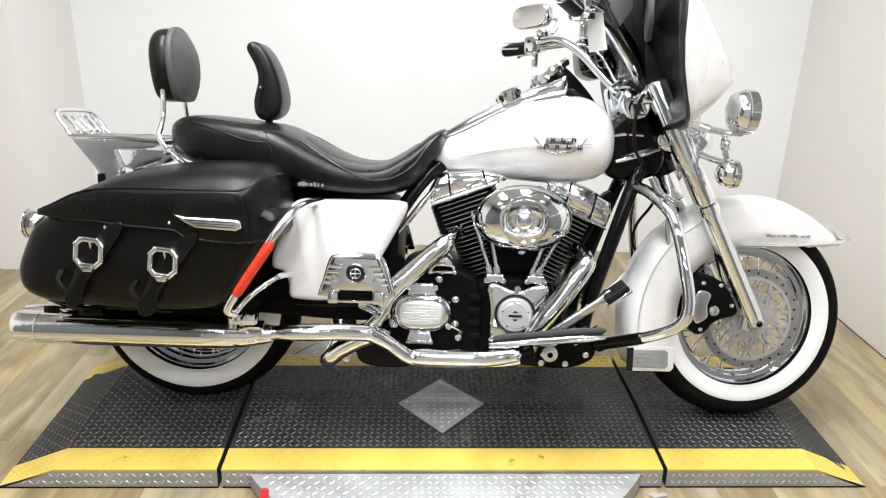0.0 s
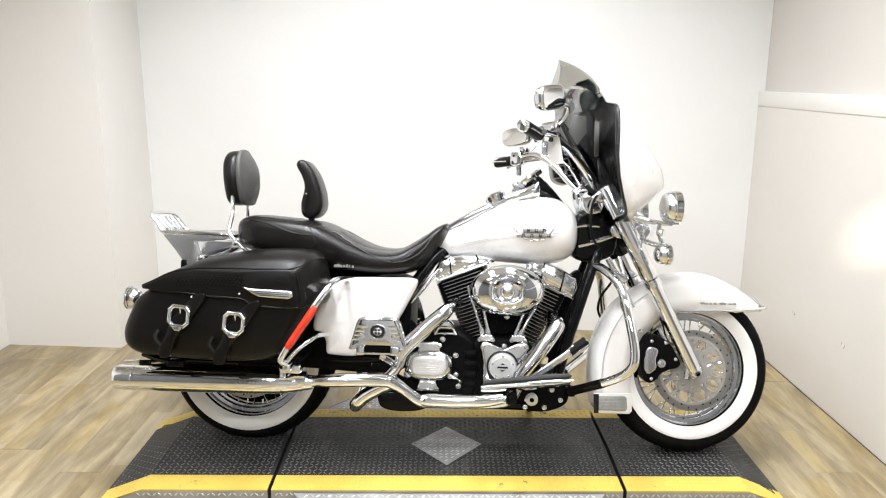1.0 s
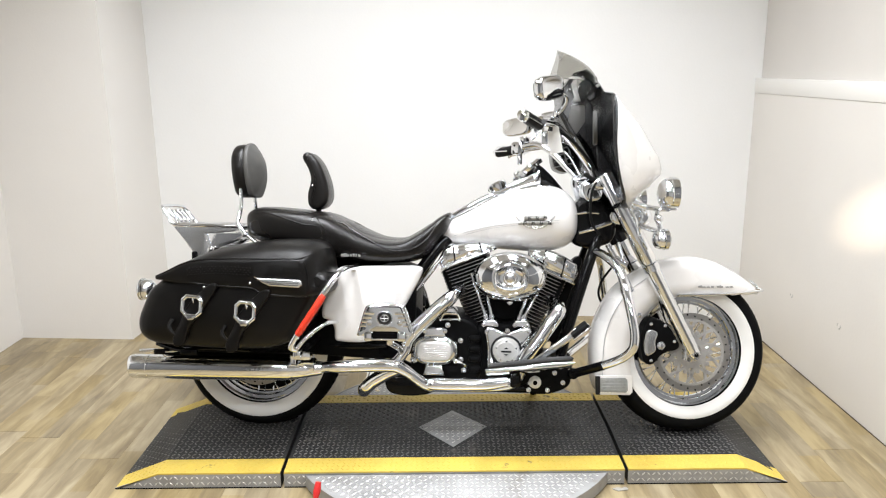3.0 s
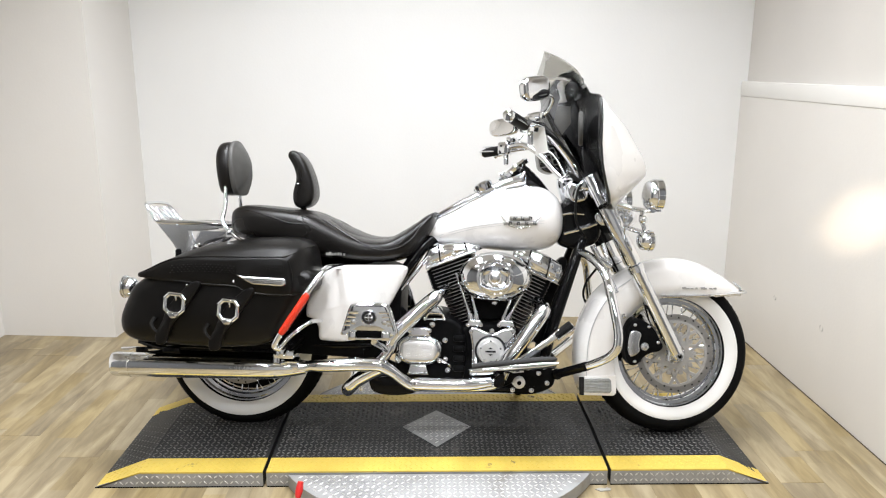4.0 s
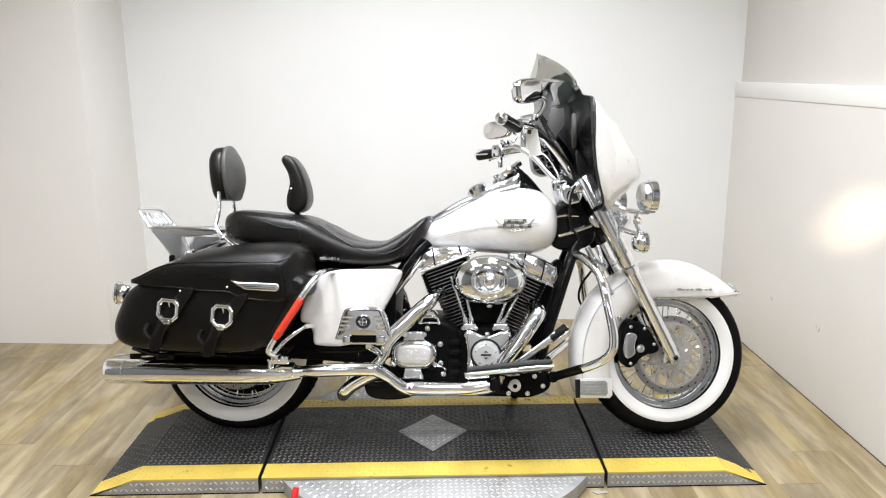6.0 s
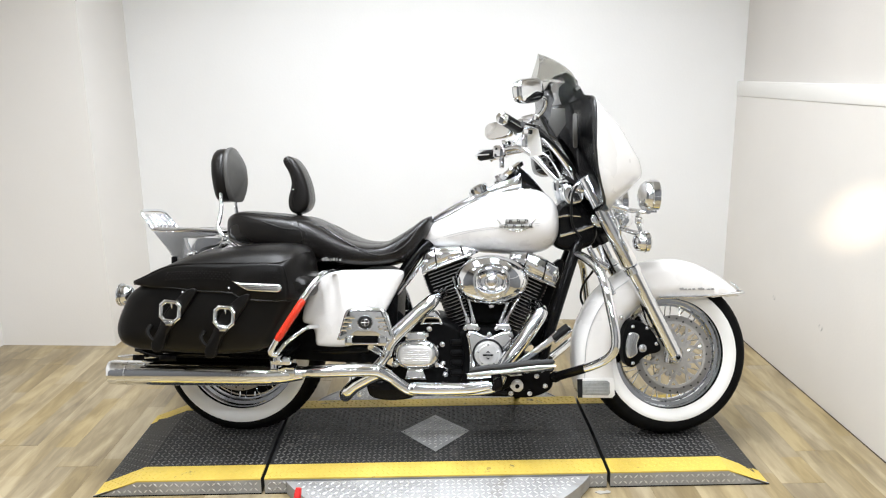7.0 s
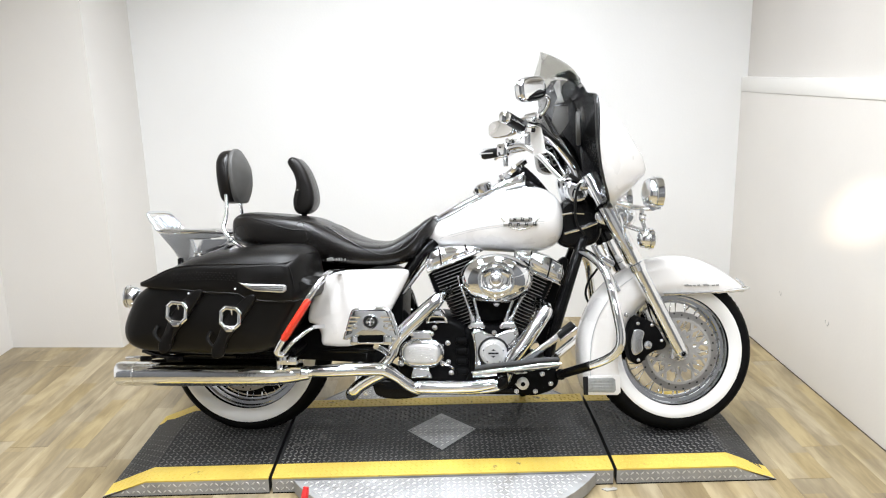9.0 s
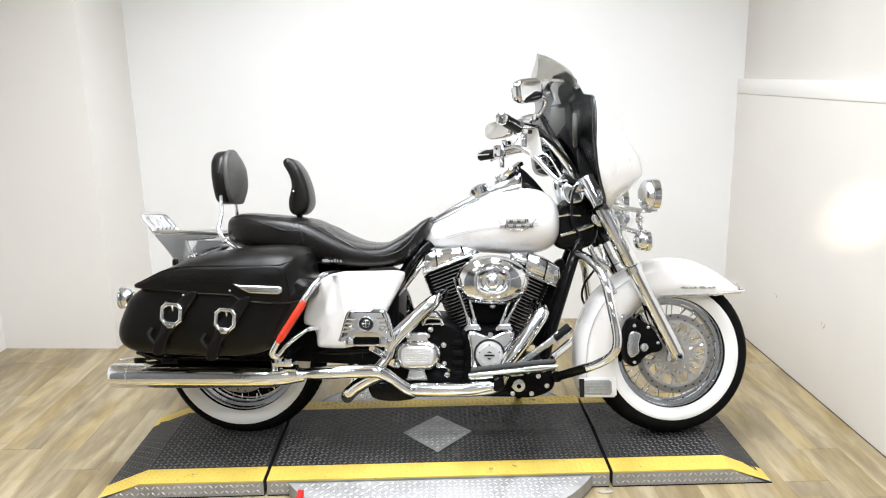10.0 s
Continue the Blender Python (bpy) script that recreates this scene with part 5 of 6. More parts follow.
# pushrod tubes
for x0, z0, x1, z1 in ((0.856, 0.425, 0.800, 0.590), (0.876, 0.425, 0.842, 0.585), (0.984, 0.425, 1.060, 0.565), (0.968, 0.425, 1.012, 0.545)):
    pr = part("pushrod_tube", tube([(x0, -0.155, z0), (x1, -0.135, z1)], 0.0060, 12, smooth=False), CHROME, engine, "chrome pushrod tube")
    part("collar", tube([(x0, -0.155, z0 - 0.005), (x0 + (x1 - x0) * 0.12, -0.153, z0 + (z1 - z0) * 0.12)], 0.0098, 12, smooth=False), CHROME, pr)
for x in (0.868, 0.978):
    tb = part("tappet_block", slab([(x - 0.029, 0.404), (x + 0.029, 0.404), (x + 0.022, 0.428), (x - 0.022, 0.428)], -0.180, -0.12, 0.006, smooth=False), CHROME, engine, "chrome tappet block", 30)
    for d in (-0.022, 0.022):
        part("bolt", bolt((x + d, -0.180, 0.411), 0.006, 0.006), CHROME, tb)

# cam cover with round timer cover
cam_cover = part("cam_cover", slab([(0.850, 0.395), (0.880, 0.402), (0.93, 0.386), (0.985, 0.404), (1.013, 0.398), (1.010, 0.352), (0.988, 0.330), (0.980, 0.270), (0.955, 0.245), (0.885, 0.235), (0.860, 0.245), (0.858, 0.33)], -0.190, -0.13, 0.012, steps=3), CHROME, engine, "chrome cam cover", 40)
tc = part("timer_cover", lathe([(0.048, -0.182), (0.047, -0.196), (0.043, -0.202), (0.036, -0.203), (0.034, -0.205), (0.002, -0.206)], 40, "y", (0.926, 0, 0.321)), CARRIER, cam_cover, "round brushed timer cover", 25)
part("cover_ring", lathe([(0.049, -0.186), (0.056, -0.192), (0.049, -0.194)], 40, "y", (0.926, 0, 0.321), caps=False), EMBLEM, cam_cover)
part("cover_mark", join(slab([(0.908, 0.324), (0.944, 0.324), (0.944, 0.318), (0.908, 0.318)], -0.2075, -0.204, 0.0005, smooth=False), slab([(0.918, 0.330), (0.934, 0.330), (0.926, 0.336)], -0.2075, -0.204, 0.0005, smooth=False), slab([(0.918, 0.312), (0.934, 0.312), (0.926, 0.306)], -0.2075, -0.204, 0.0005, smooth=False)), EMBLEM, tc, "small dark mark", 0)
for k in range(5):
    a = radians(90 + 72 * k)
    part("bolt", bolt((0.926 + 0.036 * math.cos(a), -0.203, 0.321 + 0.036 * math.sin(a)), 0.003, 0.003), SATIN, tc)
for p in ((0.858, 0.388), (1.004, 0.390), (0.978, 0.262), (0.866, 0.250), (0.930, 0.392), (1.0, 0.345)):
    part("bolt", bolt((p[0], -0.190, p[1]), 0.0065, 0.006), CHROME, cam_cover)

# oval air cleaner
ac = part("air_cleaner", lathe([(0.122, -0.135), (0.129, -0.150), (0.130, -0.172), (0.125, -0.188), (0.111, -0.202), (0.085, -0.213), (0.062, -0.219), (0.060, -0.222), (0.053, -0.213), (0.046, -0.206), (0.036, -0.203), (0.026, -0.2025), (0.002, -0.2025)], 56, "y", (0.938, 0, 0.580), sx=1.0, sz=0.685), CHROME, bike, "oval chrome air cleaner cover", 40)
part("dish", lathe([(0.066, -0.214), (0.064, -0.223), (0.058, -0.224), (0.050, -0.214), (0.046, -0.213)], 40, "y", (0.938, 0, 0.580), caps=False), CHROME, ac, "dished ring", 40)
part("medallion", lathe([(0.026, -0.203), (0.025, -0.209), (0.021, -0.211), (0.018, -0.209), (0.010, -0.212), (0.002, -0.213)], 24, "y", (0.938, 0, 0.580)), SATIN, ac, "bright centre medallion", 30)
part("back_plate", lathe([(0.110, -0.120), (0.120, -0.136)], 48, "y", (0.938, 0, 0.580), sz=0.685), ENGINE, ac, "black backing plate", 30)
part("intake", slab([(0.862, 0.428), (0.845, 0.50), (0.850, 0.58), (1.02, 0.58), (1.020, 0.50), (0.985, 0.428), (0.92, 0.415)], -0.115, 0.1, 0.01, smooth=False), ENGINE, engine, "black intake manifold")
part("horn_bolt", bolt((0.938, -0.165, 0.492), 0.008, 0.02), CHROME, engine)

# gearbox, side cover, starter, oil filter
box = part("gearbox", join(slab([(0.600, 0.205), (0.585, 0.30), (0.600, 0.40), (0.66, 0.435), (0.775, 0.43), (0.83, 0.38), (0.83, 0.215), (0.72, 0.190)], -0.165, 0.13, 0.015), slab([(0.30, 0.33), (0.56, 0.34), (0.60, 0.46), (0.58, 0.60), (0.40, 0.60), (0.30, 0.55)], -0.15, 0.15, 0.02)), ENGINE, bike, "black gearbox and oil tank", 45)
GCM = Matrix.Translation((0.674, 0, 0.320)) @ Matrix.Diagonal((1.14, 1, 1.10, 1)) @ Matrix.Translation((-0.685, 0, -0.317))
gc = part("clutch_cover", slab([(0.613, 0.318), (0.620, 0.345), (0.645, 0.362), (0.685, 0.366), (0.725, 0.362), (0.750, 0.345), (0.757, 0.318), (0.748, 0.290), (0.725, 0.272), (0.685, 0.268), (0.645, 0.272), (0.620, 0.290)], -0.215, -0.15, 0.018), CHROME, box, "chrome clutch release cover", 40, GCM)
part("cover_face", slab([(0.632, 0.318), (0.640, 0.344), (0.685, 0.350), (0.728, 0.344), (0.738, 0.318), (0.728, 0.292), (0.685, 0.287), (0.640, 0.292)], -0.224, -0.205, 0.008), CARRIER, gc, "brushed cover face", 40, GCM)
part("cover_groove", join(*[tube([(0.645, -0.2245, 0.302 + 0.0065 * k), (0.727, -0.2243, 0.302 + 0.0065 * k)], 0.0004, 5, smooth=False) for k in range(6)]), SATIN, gc, "", 38, GCM)
for a, b in (((0.650, 0.360), (0.720, 0.392)), ((0.648, 0.236), (0.716, 0.270))):
    part("cover_lug", slab([(a[0], a[1]), (b[0], a[1]), (b[0] - 0.008, b[1]), (a[0] + 0.008, b[1])], -0.205, -0.15, 0.008, smooth=False), CHROME, gc, "", 30, GCM)
for p in ((0.655, 0.381), (0.716, 0.381), (0.622, 0.284), (0.662, 0.246), (0.706, 0.246), (0.75, 0.285)):
    part("bolt", bolt((p[0], -0.205, p[1]), 0.006, 0.006), CHROME, gc, "", 38, GCM)
for p in ((0.641, 0.408), (0.718, 0.406), (0.764, 0.351), (0.612, 0.345), (0.592, 0.280), (0.765, 0.283), (0.775, 0.244)):
    part("bolt", bolt((p[0], -0.166, p[1]), 0.0075, 0.007), SATIN, box)
sm = part("starter", tube([(0.735, -0.05, 0.385), (0.735, -0.145, 0.385)], 0.03, 20, smooth=False), ENGINE, box)
part("oil_filter", lathe([(0.0, 0.775), (0.036, 0.775), (0.038, 0.79), (0.038, 0.84), (0.03, 0.845)], 24, "x", (0, -0.12, 0.305)), ENGINE, box, "black ribbed housing", 30)
for k in range(4):
    part("housing_rib", block(0.792, 0.836, -0.176, -0.13, 0.238 + 0.036 * k, 0.262 + 0.036 * k, 0.009), ENGINE, box, "", 40)
part("tension_rod", tube([(0.742, -0.205, 0.292), (0.778, -0.19, 0.268), (0.79, -0.17, 0.255)], 0.005, 8), CHROME, box)
part("cable_cover", join(slab([(0.700, 0.446), (0.709, 0.468), (0.738, 0.470), (0.752, 0.446)], -0.178, -0.11, 0.006), tube([(0.694, -0.182, 0.430), (0.705, -0.184, 0.448), (0.730, -0.184, 0.450), (0.752, -0.184, 0.447), (0.760, -0.182, 0.430)], 0.0048, 8), tube([(0.690, -0.180, 0.428), (0.764, -0.180, 0.430)], 0.0040, 8, smooth=False), *[ball((x, -0.182, 0.428), 0.0065) for x in (0.693, 0.727, 0.761)]), CHROME, box, "chrome cable cover", 40)
for p in ((1.013, 0.198), (1.10, 0.235), (1.13, 0.20), (1.075, 0.172), (1.008, 0.172)):
    part("bolt", bolt((p[0], -0.142, p[1]), 0.007, 0.006), SATIN, engine)
part("oil_pump_cap", lathe([(0.021, -0.14), (0.022, -0.155), (0.016, -0.158), (0.015, -0.162), (0.006, -0.163)], 24, "y", (1.030, 0, 0.202)), CARRIER, engine, "round steel cap", 30)
part("cap_recess", lathe([(0.008, -0.1635), (0.008, -0.161)], 16, "y", (1.030, 0, 0.202)), DARK, engine)
for k in range(8):
    part("regulator_fin", block(1.135, 1.155, -0.06, 0.06, 0.30 + 0.016 * k, 0.306 + 0.016 * k, 0.001), ENGINE, engine, "", 0)

# ---- frame ----
fr = part("frame", join(*[tube([(1.285, s * 0.03, 0.745), (1.245, s * 0.085, 0.690), (1.19, s * 0.115, 0.53), (1.135, s * 0.12, 0.345), (1.10, s * 0.12, 0.19), (1.03, s * 0.12, 0.175), (0.75, s * 0.12, 0.178), (0.56, s * 0.13, 0.185), (0.47, s * 0.135, 0.26), (0.50, s * 0.135, 0.42), (0.60, s * 0.12, 0.575), (0.665, s * 0.09, 0.668), (0.72, s * 0.04, 0.715)], 0.0195, 12) for s in (-1, 1)],
          tube([(1.29, 0, 0.80), (1.15, 0, 0.80), (0.9, 0, 0.74), (0.68, 0, 0.705), (0.45, 0, 0.63), (0.2, 0, 0.60)], 0.024, 12)), GLOSS, bike, "gloss black tubular frame", 60)
part("steering_head", join(tube([(1.245, 0, 0.905), (1.345, 0, 0.70)], 0.034, 18, smooth=False), slab([(1.165, 0.82), (1.20, 0.86), (1.275, 0.84), (1.32, 0.76), (1.30, 0.70), (1.22, 0.68), (1.165, 0.70), (1.172, 0.76)], -0.085, 0.085, 0.02)), GLOSS, fr, "black steering head shroud", 45)
part("lower_bracket", slab([(0.50, 0.21), (0.495, 0.165), (0.53, 0.145), (0.60, 0.142), (0.66, 0.155), (0.68, 0.19), (0.62, 0.21)], -0.15, -0.09, 0.012), GLOSS, fr, "black lower frame bracket")
# added filler that hides the pale background behind the front cylinder
part("frame_gap_filler", slab([(1.115, 0.32), (1.155, 0.48), (1.205, 0.62), (1.18, 0.64), (1.125, 0.56), (1.075, 0.38)], -0.03, 0.03, 0.008), ENGINE, fr, "black filler plate behind the front cylinder")
part("bright_rod", tube([(0.695, -0.118, 0.645), (0.655, -0.125, 0.595), (0.603, -0.132, 0.525)], [0.006, 0.0085, 0.006], 10), CHROME, fr, "chrome rod beside the frame")
part("wire_clip", join(tube([(1.185, -0.10, 0.735), (1.245, -0.105, 0.752), (1.30, -0.10, 0.772)], 0.006, 8), tube([(1.16, -0.095, 0.80), (1.21, -0.1, 0.808), (1.255, -0.095, 0.806)], 0.004, 8)), CHROME, fr)
part("swingarm", join(*[tube([(0.0, s * 0.125, 0.311), (0.25, s * 0.13, 0.32), (0.5, s * 0.14, 0.33)], 0.024, 12) for s in (-1, 1)]), GLOSS, fr, "black swingarm")
part("inner_shield", slab([(-0.02, 0.335), (0.58, 0.29), (0.62, 0.40), (0.58, 0.47), (0.28, 0.47), (0.0, 0.44)], -0.115, -0.10, 0.005), ENGINE, fr, "black inner shield")
part("under_tray", slab([(-0.25, 0.325), (0.2, 0.318), (0.24, 0.33), (0.24, 0.36), (0.1, 0.37), (-0.22, 0.37)], -0.30, -0.10, 0.012), ENGINE, fr, "black support under the bag")
# filler added so the gap under bag and side cover stays black
part("rear_gap_filler", slab([(-0.20, 0.300), (0.20, 0.290), (0.56, 0.285), (0.58, 0.40), (0.30, 0.42), (-0.18, 0.40)], -0.155, -0.125, 0.006), ENGINE, fr, "black filler panel in the gap under the bag")
part("bag_support", join(tube([(-0.29, -0.30, 0.348), (-0.20, -0.33, 0.333), (-0.10, -0.33, 0.34), (0.05, -0.33, 0.335)], 0.007, 8), block(-0.19, -0.13, -0.345, -0.335, 0.318, 0.338, 0.003), block(-0.29, -0.25, -0.33, -0.32, 0.315, 0.335, 0.004)), GLOSS, fr, "black bag support")
for p in ((0.448, 0.185), (0.463, 0.165)):
    part("bolt", bolt((p[0], -0.15, p[1]), 0.008, 0.007), SATIN, fr)
part("stand", tube([(0.98, 0.13, 0.17), (1.02, 0.22, 0.10), (1.05, 0.285, 0.053)], 0.012, 10), GLOSS, bike, "black side stand")
part("rear_fender", fender_mesh(RW, 10, 175, [(10, 0.365), (60, 0.37), (120, 0.37), (175, 0.372)], [(10, 0.30), (60, 0.28), (120, 0.28), (175, 0.30)], 0.105), PEARL, bike, "white rear fender", 50)

# white side panel
part("side_cover", slab([(0.330, 0.606), (0.40, 0.616), (0.52, 0.619), (0.612, 0.618), (0.630, 0.600), (0.605, 0.545), (0.560, 0.462), (0.52, 0.40), (0.44, 0.353), (0.345, 0.351), (0.322, 0.362), (0.320, 0.395), (0.305, 0.425), (0.276, 0.440), (0.285, 0.50)], -0.238, -0.16, 0.018, steps=4, dome=0.008), PEARL, bike, "white pearl side cover", 55)

# ---- engine guard, boards and pedal ----
for s in (-1, 1):
    gd = part("engine_guard", tube([(1.235, s * 0.08, 0.672), (1.272, s * 0.16, 0.655), (1.310, s * 0.25, 0.605), (1.332, s * 0.305, 0.50), (1.347, s * 0.325, 0.395), (1.328, s * 0.31, 0.338), (1.26, s * 0.25, 0.288), (1.165, s * 0.15, 0.235)], 0.0155, 14), CHROME, bike, "chrome engine guard bar", 60)
    part("guard_foot", ball((1.165, s * 0.15, 0.235), 0.021), GLOSS, gd)
    part("guard_stripe", tube([(1.255, s * 0.252, 0.287), (1.165, s * 0.155, 0.236)], 0.0162, 14, smooth=False), GLOSS, gd, "black lower guard end")
for s in (-1, 1):
    FB = Matrix.Translation((0, s * 0.275, 0.259)) @ Matrix.Rotation(radians(22 * s), 4, "X") @ Matrix.Translation((0, -s * 0.275, -0.27))
    brd = part("floorboard", slab([(0.856, 0.260), (0.90, 0.262), (1.10, 0.282), (1.145, 0.290), (1.150, 0.300), (1.09, 0.297), (0.88, 0.274), (0.852, 0.270)], s * 0.352, s * 0.275, 0.004, smooth=False), CHROME, bike, "rider floorboard", 35, FB)
    part("rubber_mat", slab([(0.862, 0.272), (0.89, 0.276), (1.09, 0.299), (1.140, 0.303), (1.148, 0.312), (1.138, 0.319), (1.08, 0.316), (0.89, 0.293), (0.866, 0.287)], s * 0.354, s * 0.280, 0.005, smooth=False), MATRUBBER, brd, "black ribbed rubber mat", 30, FB)
    for k in range(9):
        part("mat_rib", moved(block(-0.003, 0.003, -0.028, 0.028, 0, 0.003), Matrix.Translation((0.90 + 0.028 * k, s * 0.313, 0.2945 + 0.0034 * k)) @ Matrix.Rotation(radians(-7), 4, "Y")), MATRUBBER, brd, "", 0, FB)
    part("board_bracket", slab([(0.940, 0.215), (0.945, 0.250), (0.972, 0.256), (0.972, 0.22)], s * 0.29, s * 0.14, 0.006), GLOSS, brd)
ped = part("brake_pedal", slab([(0.985, 0.282), (1.02, 0.290), (1.145, 0.378), (1.170, 0.406), (1.155, 0.418), (1.120, 0.388), (1.01, 0.306)], -0.283, -0.270, 0.005), CHROME, bike, "chrome brake pedal")
part("pedal_frame", moved(block(-0.036, 0.036, -0.045, 0.045, -0.010, 0.0, 0.004), Matrix.Translation((1.172, -0.29, 0.413)) @ Matrix.Rotation(radians(-38), 4, "Y")), CHROME, ped)
part("pedal_pad", moved(block(-0.033, 0.033, -0.041, 0.041, 0.0, 0.012, 0.005), Matrix.Translation((1.172, -0.29, 0.413)) @ Matrix.Rotation(radians(-38), 4, "Y")), BLACKR, ped, "black rubber pedal pad")
# passenger board folded up
for s in (-1, 1):
    pb = part("passenger_board", slab([(0.437, 0.404), (0.447, 0.440), (0.460, 0.485), (0.476, 0.497), (0.519, 0.501), (0.562, 0.499), (0.580, 0.485), (0.594, 0.440), (0.603, 0.404), (0.597, 0.397), (0.519, 0.395), (0.443, 0.397)], s * 0.358, s * 0.335, 0.009, steps=3, dome=0.004), CHROME, bike, "bright silver folded passenger footboard", 35)
    pb.matrix_local = Matrix.Translation((0.519, 0, 0.43)) @ Matrix.Diagonal((1.15, 1, 1.06, 1)) @ Matrix.Translation((-0.519, 0, -0.43))
    part("hinge_bar", join(block(0.462, 0.580, s * 0.366, s * 0.325, 0.384, 0.392, 0.003), block(0.460, 0.483, s * 0.374, s * 0.33, 0.383, 0.410, 0.004), block(0.556, 0.582, s * 0.374, s * 0.33, 0.383, 0.410, 0.004)), CHROME, pb, "", 30)
    part("hinge_slot", block(0.484, 0.555, s * 0.3685, s * 0.362, 0.3925, 0.409), DARK, pb, "", 0)
    md = part("medallion", lathe([(0.021, s * 0.358), (0.021, s * 0.364), (0.016, s * 0.366), (0.002, s * 0.366)], 28, "y", (0.519, 0, 0.455)), EMBLEM, pb, "dark round medallion", 30)
    part("medallion_ring", lathe([(0.019, s * 0.364), (0.021, s * 0.367), (0.023, s * 0.364)], 28, "y", (0.519, 0, 0.455), caps=False), SATIN, pb)
    part("medallion_ring", lathe([(0.0095, s * 0.3655), (0.011, s * 0.3675), (0.0125, s * 0.3655)], 24, "y", (0.519, 0, 0.455), caps=False), SATIN, pb)
    part("medallion_cross", join(tube([(0.508, s * 0.367, 0.455), (0.530, s * 0.367, 0.455)], 0.0013, 6, smooth=False), tube([(0.519, s * 0.367, 0.444), (0.519, s * 0.367, 0.466)], 0.0013, 6, smooth=False)), SATIN, md)
    for e in (-1, 1):
        for k in range(4):
            part("raised_rib", tube([(0.519 + e * (0.030 + 0.008 * k), s * 0.3615, 0.470 - 0.013 * k), (0.519 + e * (0.058 + 0.004 * k), s * 0.3615, 0.470 - 0.013 * k)], 0.0042, 6, smooth=False), CHROME, pb)
    for e in (-1, 1):
        part("bolt", bolt((0.519 + e * 0.045, -0.361, 0.440), 0.008, 0.005) if s < 0 else mirrored(bolt((0.519 + e * 0.045, -0.361, 0.440), 0.008, 0.005)), SATIN, pb)
    part("board_groove", tube([(0.448, s * 0.3605, 0.412), (0.470, s * 0.3612, 0.482), (0.484, s * 0.3612, 0.490), (0.554, s * 0.3612, 0.490), (0.568, s * 0.3612, 0.482), (0.592, s * 0.3605, 0.412)], 0.0018, 6, 3), EMBLEM, pb, "dark pressed line", 60)
    part("board_strut", tube([(0.53, s * 0.33, 0.372), (0.555, s * 0.27, 0.34), (0.545, s * 0.2, 0.30)], 0.010, 10), CHROME, pb)


# ---- bar-mounted fairing with a short tinted windshield ----
EDGE = [(0.0, 1.272), (0.09, 1.266), (0.14, 1.240), (0.19, 1.213), (0.26, 1.196), (0.322, 1.180), (0.354, 1.150), (0.362, 1.06), (0.354, 0.98), (0.342, 0.90), (0.318, 0.845), (0.25, 0.824), (0.10, 0.818), (0.0, 0.815)]
OUT = spline([(y, z, 0) for y, z in EDGE], 4)
LOOP = [(p.x, p.y) for p in OUT] + [(-p.x, p.y) for p in OUT[-2:0:-1]]


def fairing_skin(scale, nose, lip, sign=1):
    """Polar skin inside the outline: nose gives how far the middle stands out."""
    loops = []
    for k in range(13):
        s = max(k / 12, 0.02)
        lp = []
        for y, z in LOOP:
            yy, zz = y * s * scale, 1.03 + (z - 1.03) * s * scale
            edge = lip + float(np.interp(zz, [0.82, 0.85, 0.89, 0.95, 1.023, 1.1], [0.050, 0.036, 0.021, 0.006, -0.002, 0.0])) + (0.09 * max(0, (0.92 - zz) / 0.1) * (1 - min(1, abs(yy) / 0.3)) if sign > 0 else 0)
            lp.append((edge + nose(yy, zz, s), yy, zz))
        loops.append(lp)
    return rings(loops, caps=False)


def nose_out(y, z, s):
    c = float(np.interp(z, [0.82, 0.88, 0.94, 1.0, 1.1, 1.2, 1.275], [0.12, 0.19, 0.235, 0.222, 0.155, 0.07, 0.015]))
    return c * (1 - s ** 2.6)


fa = part("fairing", fairing_skin(1.0, nose_out, 1.243), PEARL, bike, "white pearl batwing fairing", 60, STEER)
solid(fa, 0.004)
inner = part("inner_fairing", fairing_skin(0.992, lambda y, z, s: float(np.interp(z, [0.86, 0.95, 1.08, 1.16, 1.25], [0.11, 0.06, 0.0, 0.012, 0.02])) * (1 - s ** 2.2) if s < 0.985 else 0.0, 1.236, -1), FAIRBLACK, bike, "gloss black inner fairing", 60, STEER)
solid(inner, 0.003)
part("fairing_edge", tube([(1.238 + float(np.interp(z, [0.82, 0.85, 0.89, 0.95, 1.023, 1.1], [0.050, 0.036, 0.021, 0.006, -0.002, 0.0])), y, z) for y, z in LOOP + LOOP[:1]], 0.0045, 6, smooth=False), FAIRBLACK, inner, "black edge strip", 60, STEER)
part("gauge_hood", slab([(1.118, 1.196), (1.112, 1.245), (1.150, 1.300), (1.196, 1.316), (1.236, 1.288), (1.246, 1.22), (1.17, 1.184)], -0.095, 0.095, 0.004, smooth=False, inset=2), FAIRBLACK, inner, "black gauge hood", 20, STEER)
part("hood_panel", slab([(1.142, 1.192), (1.152, 1.214), (1.140, 1.258), (1.162, 1.292), (1.190, 1.280), (1.168, 1.258), (1.166, 1.232), (1.176, 1.200)], -0.103, -0.093, 0.0015, smooth=False, inset=2), HOODGREY, inner, "grey hood panel", 40, STEER)
part("dash_panel", slab([(1.142, 1.186), (1.190, 1.184), (1.192, 1.128), (1.160, 1.082), (1.130, 1.128)], -0.105, -0.096, 0.003, smooth=False, inset=2), VINYL, inner, "grey dash panel", 40, STEER)
part("speaker_panel", moved(lathe([(0.056, 0.0), (0.060, 0.010), (0.055, 0.014), (0.048, 0.010), (0.002, 0.008)], 32, "x", caps=True), Matrix.Translation((1.212, -0.20, 1.09)) @ Matrix.Rotation(radians(-14), 4, "Z") @ Matrix.Scale(-1, 4, (1, 0, 0))), VINYL, inner, "round speaker grille", 30, STEER)
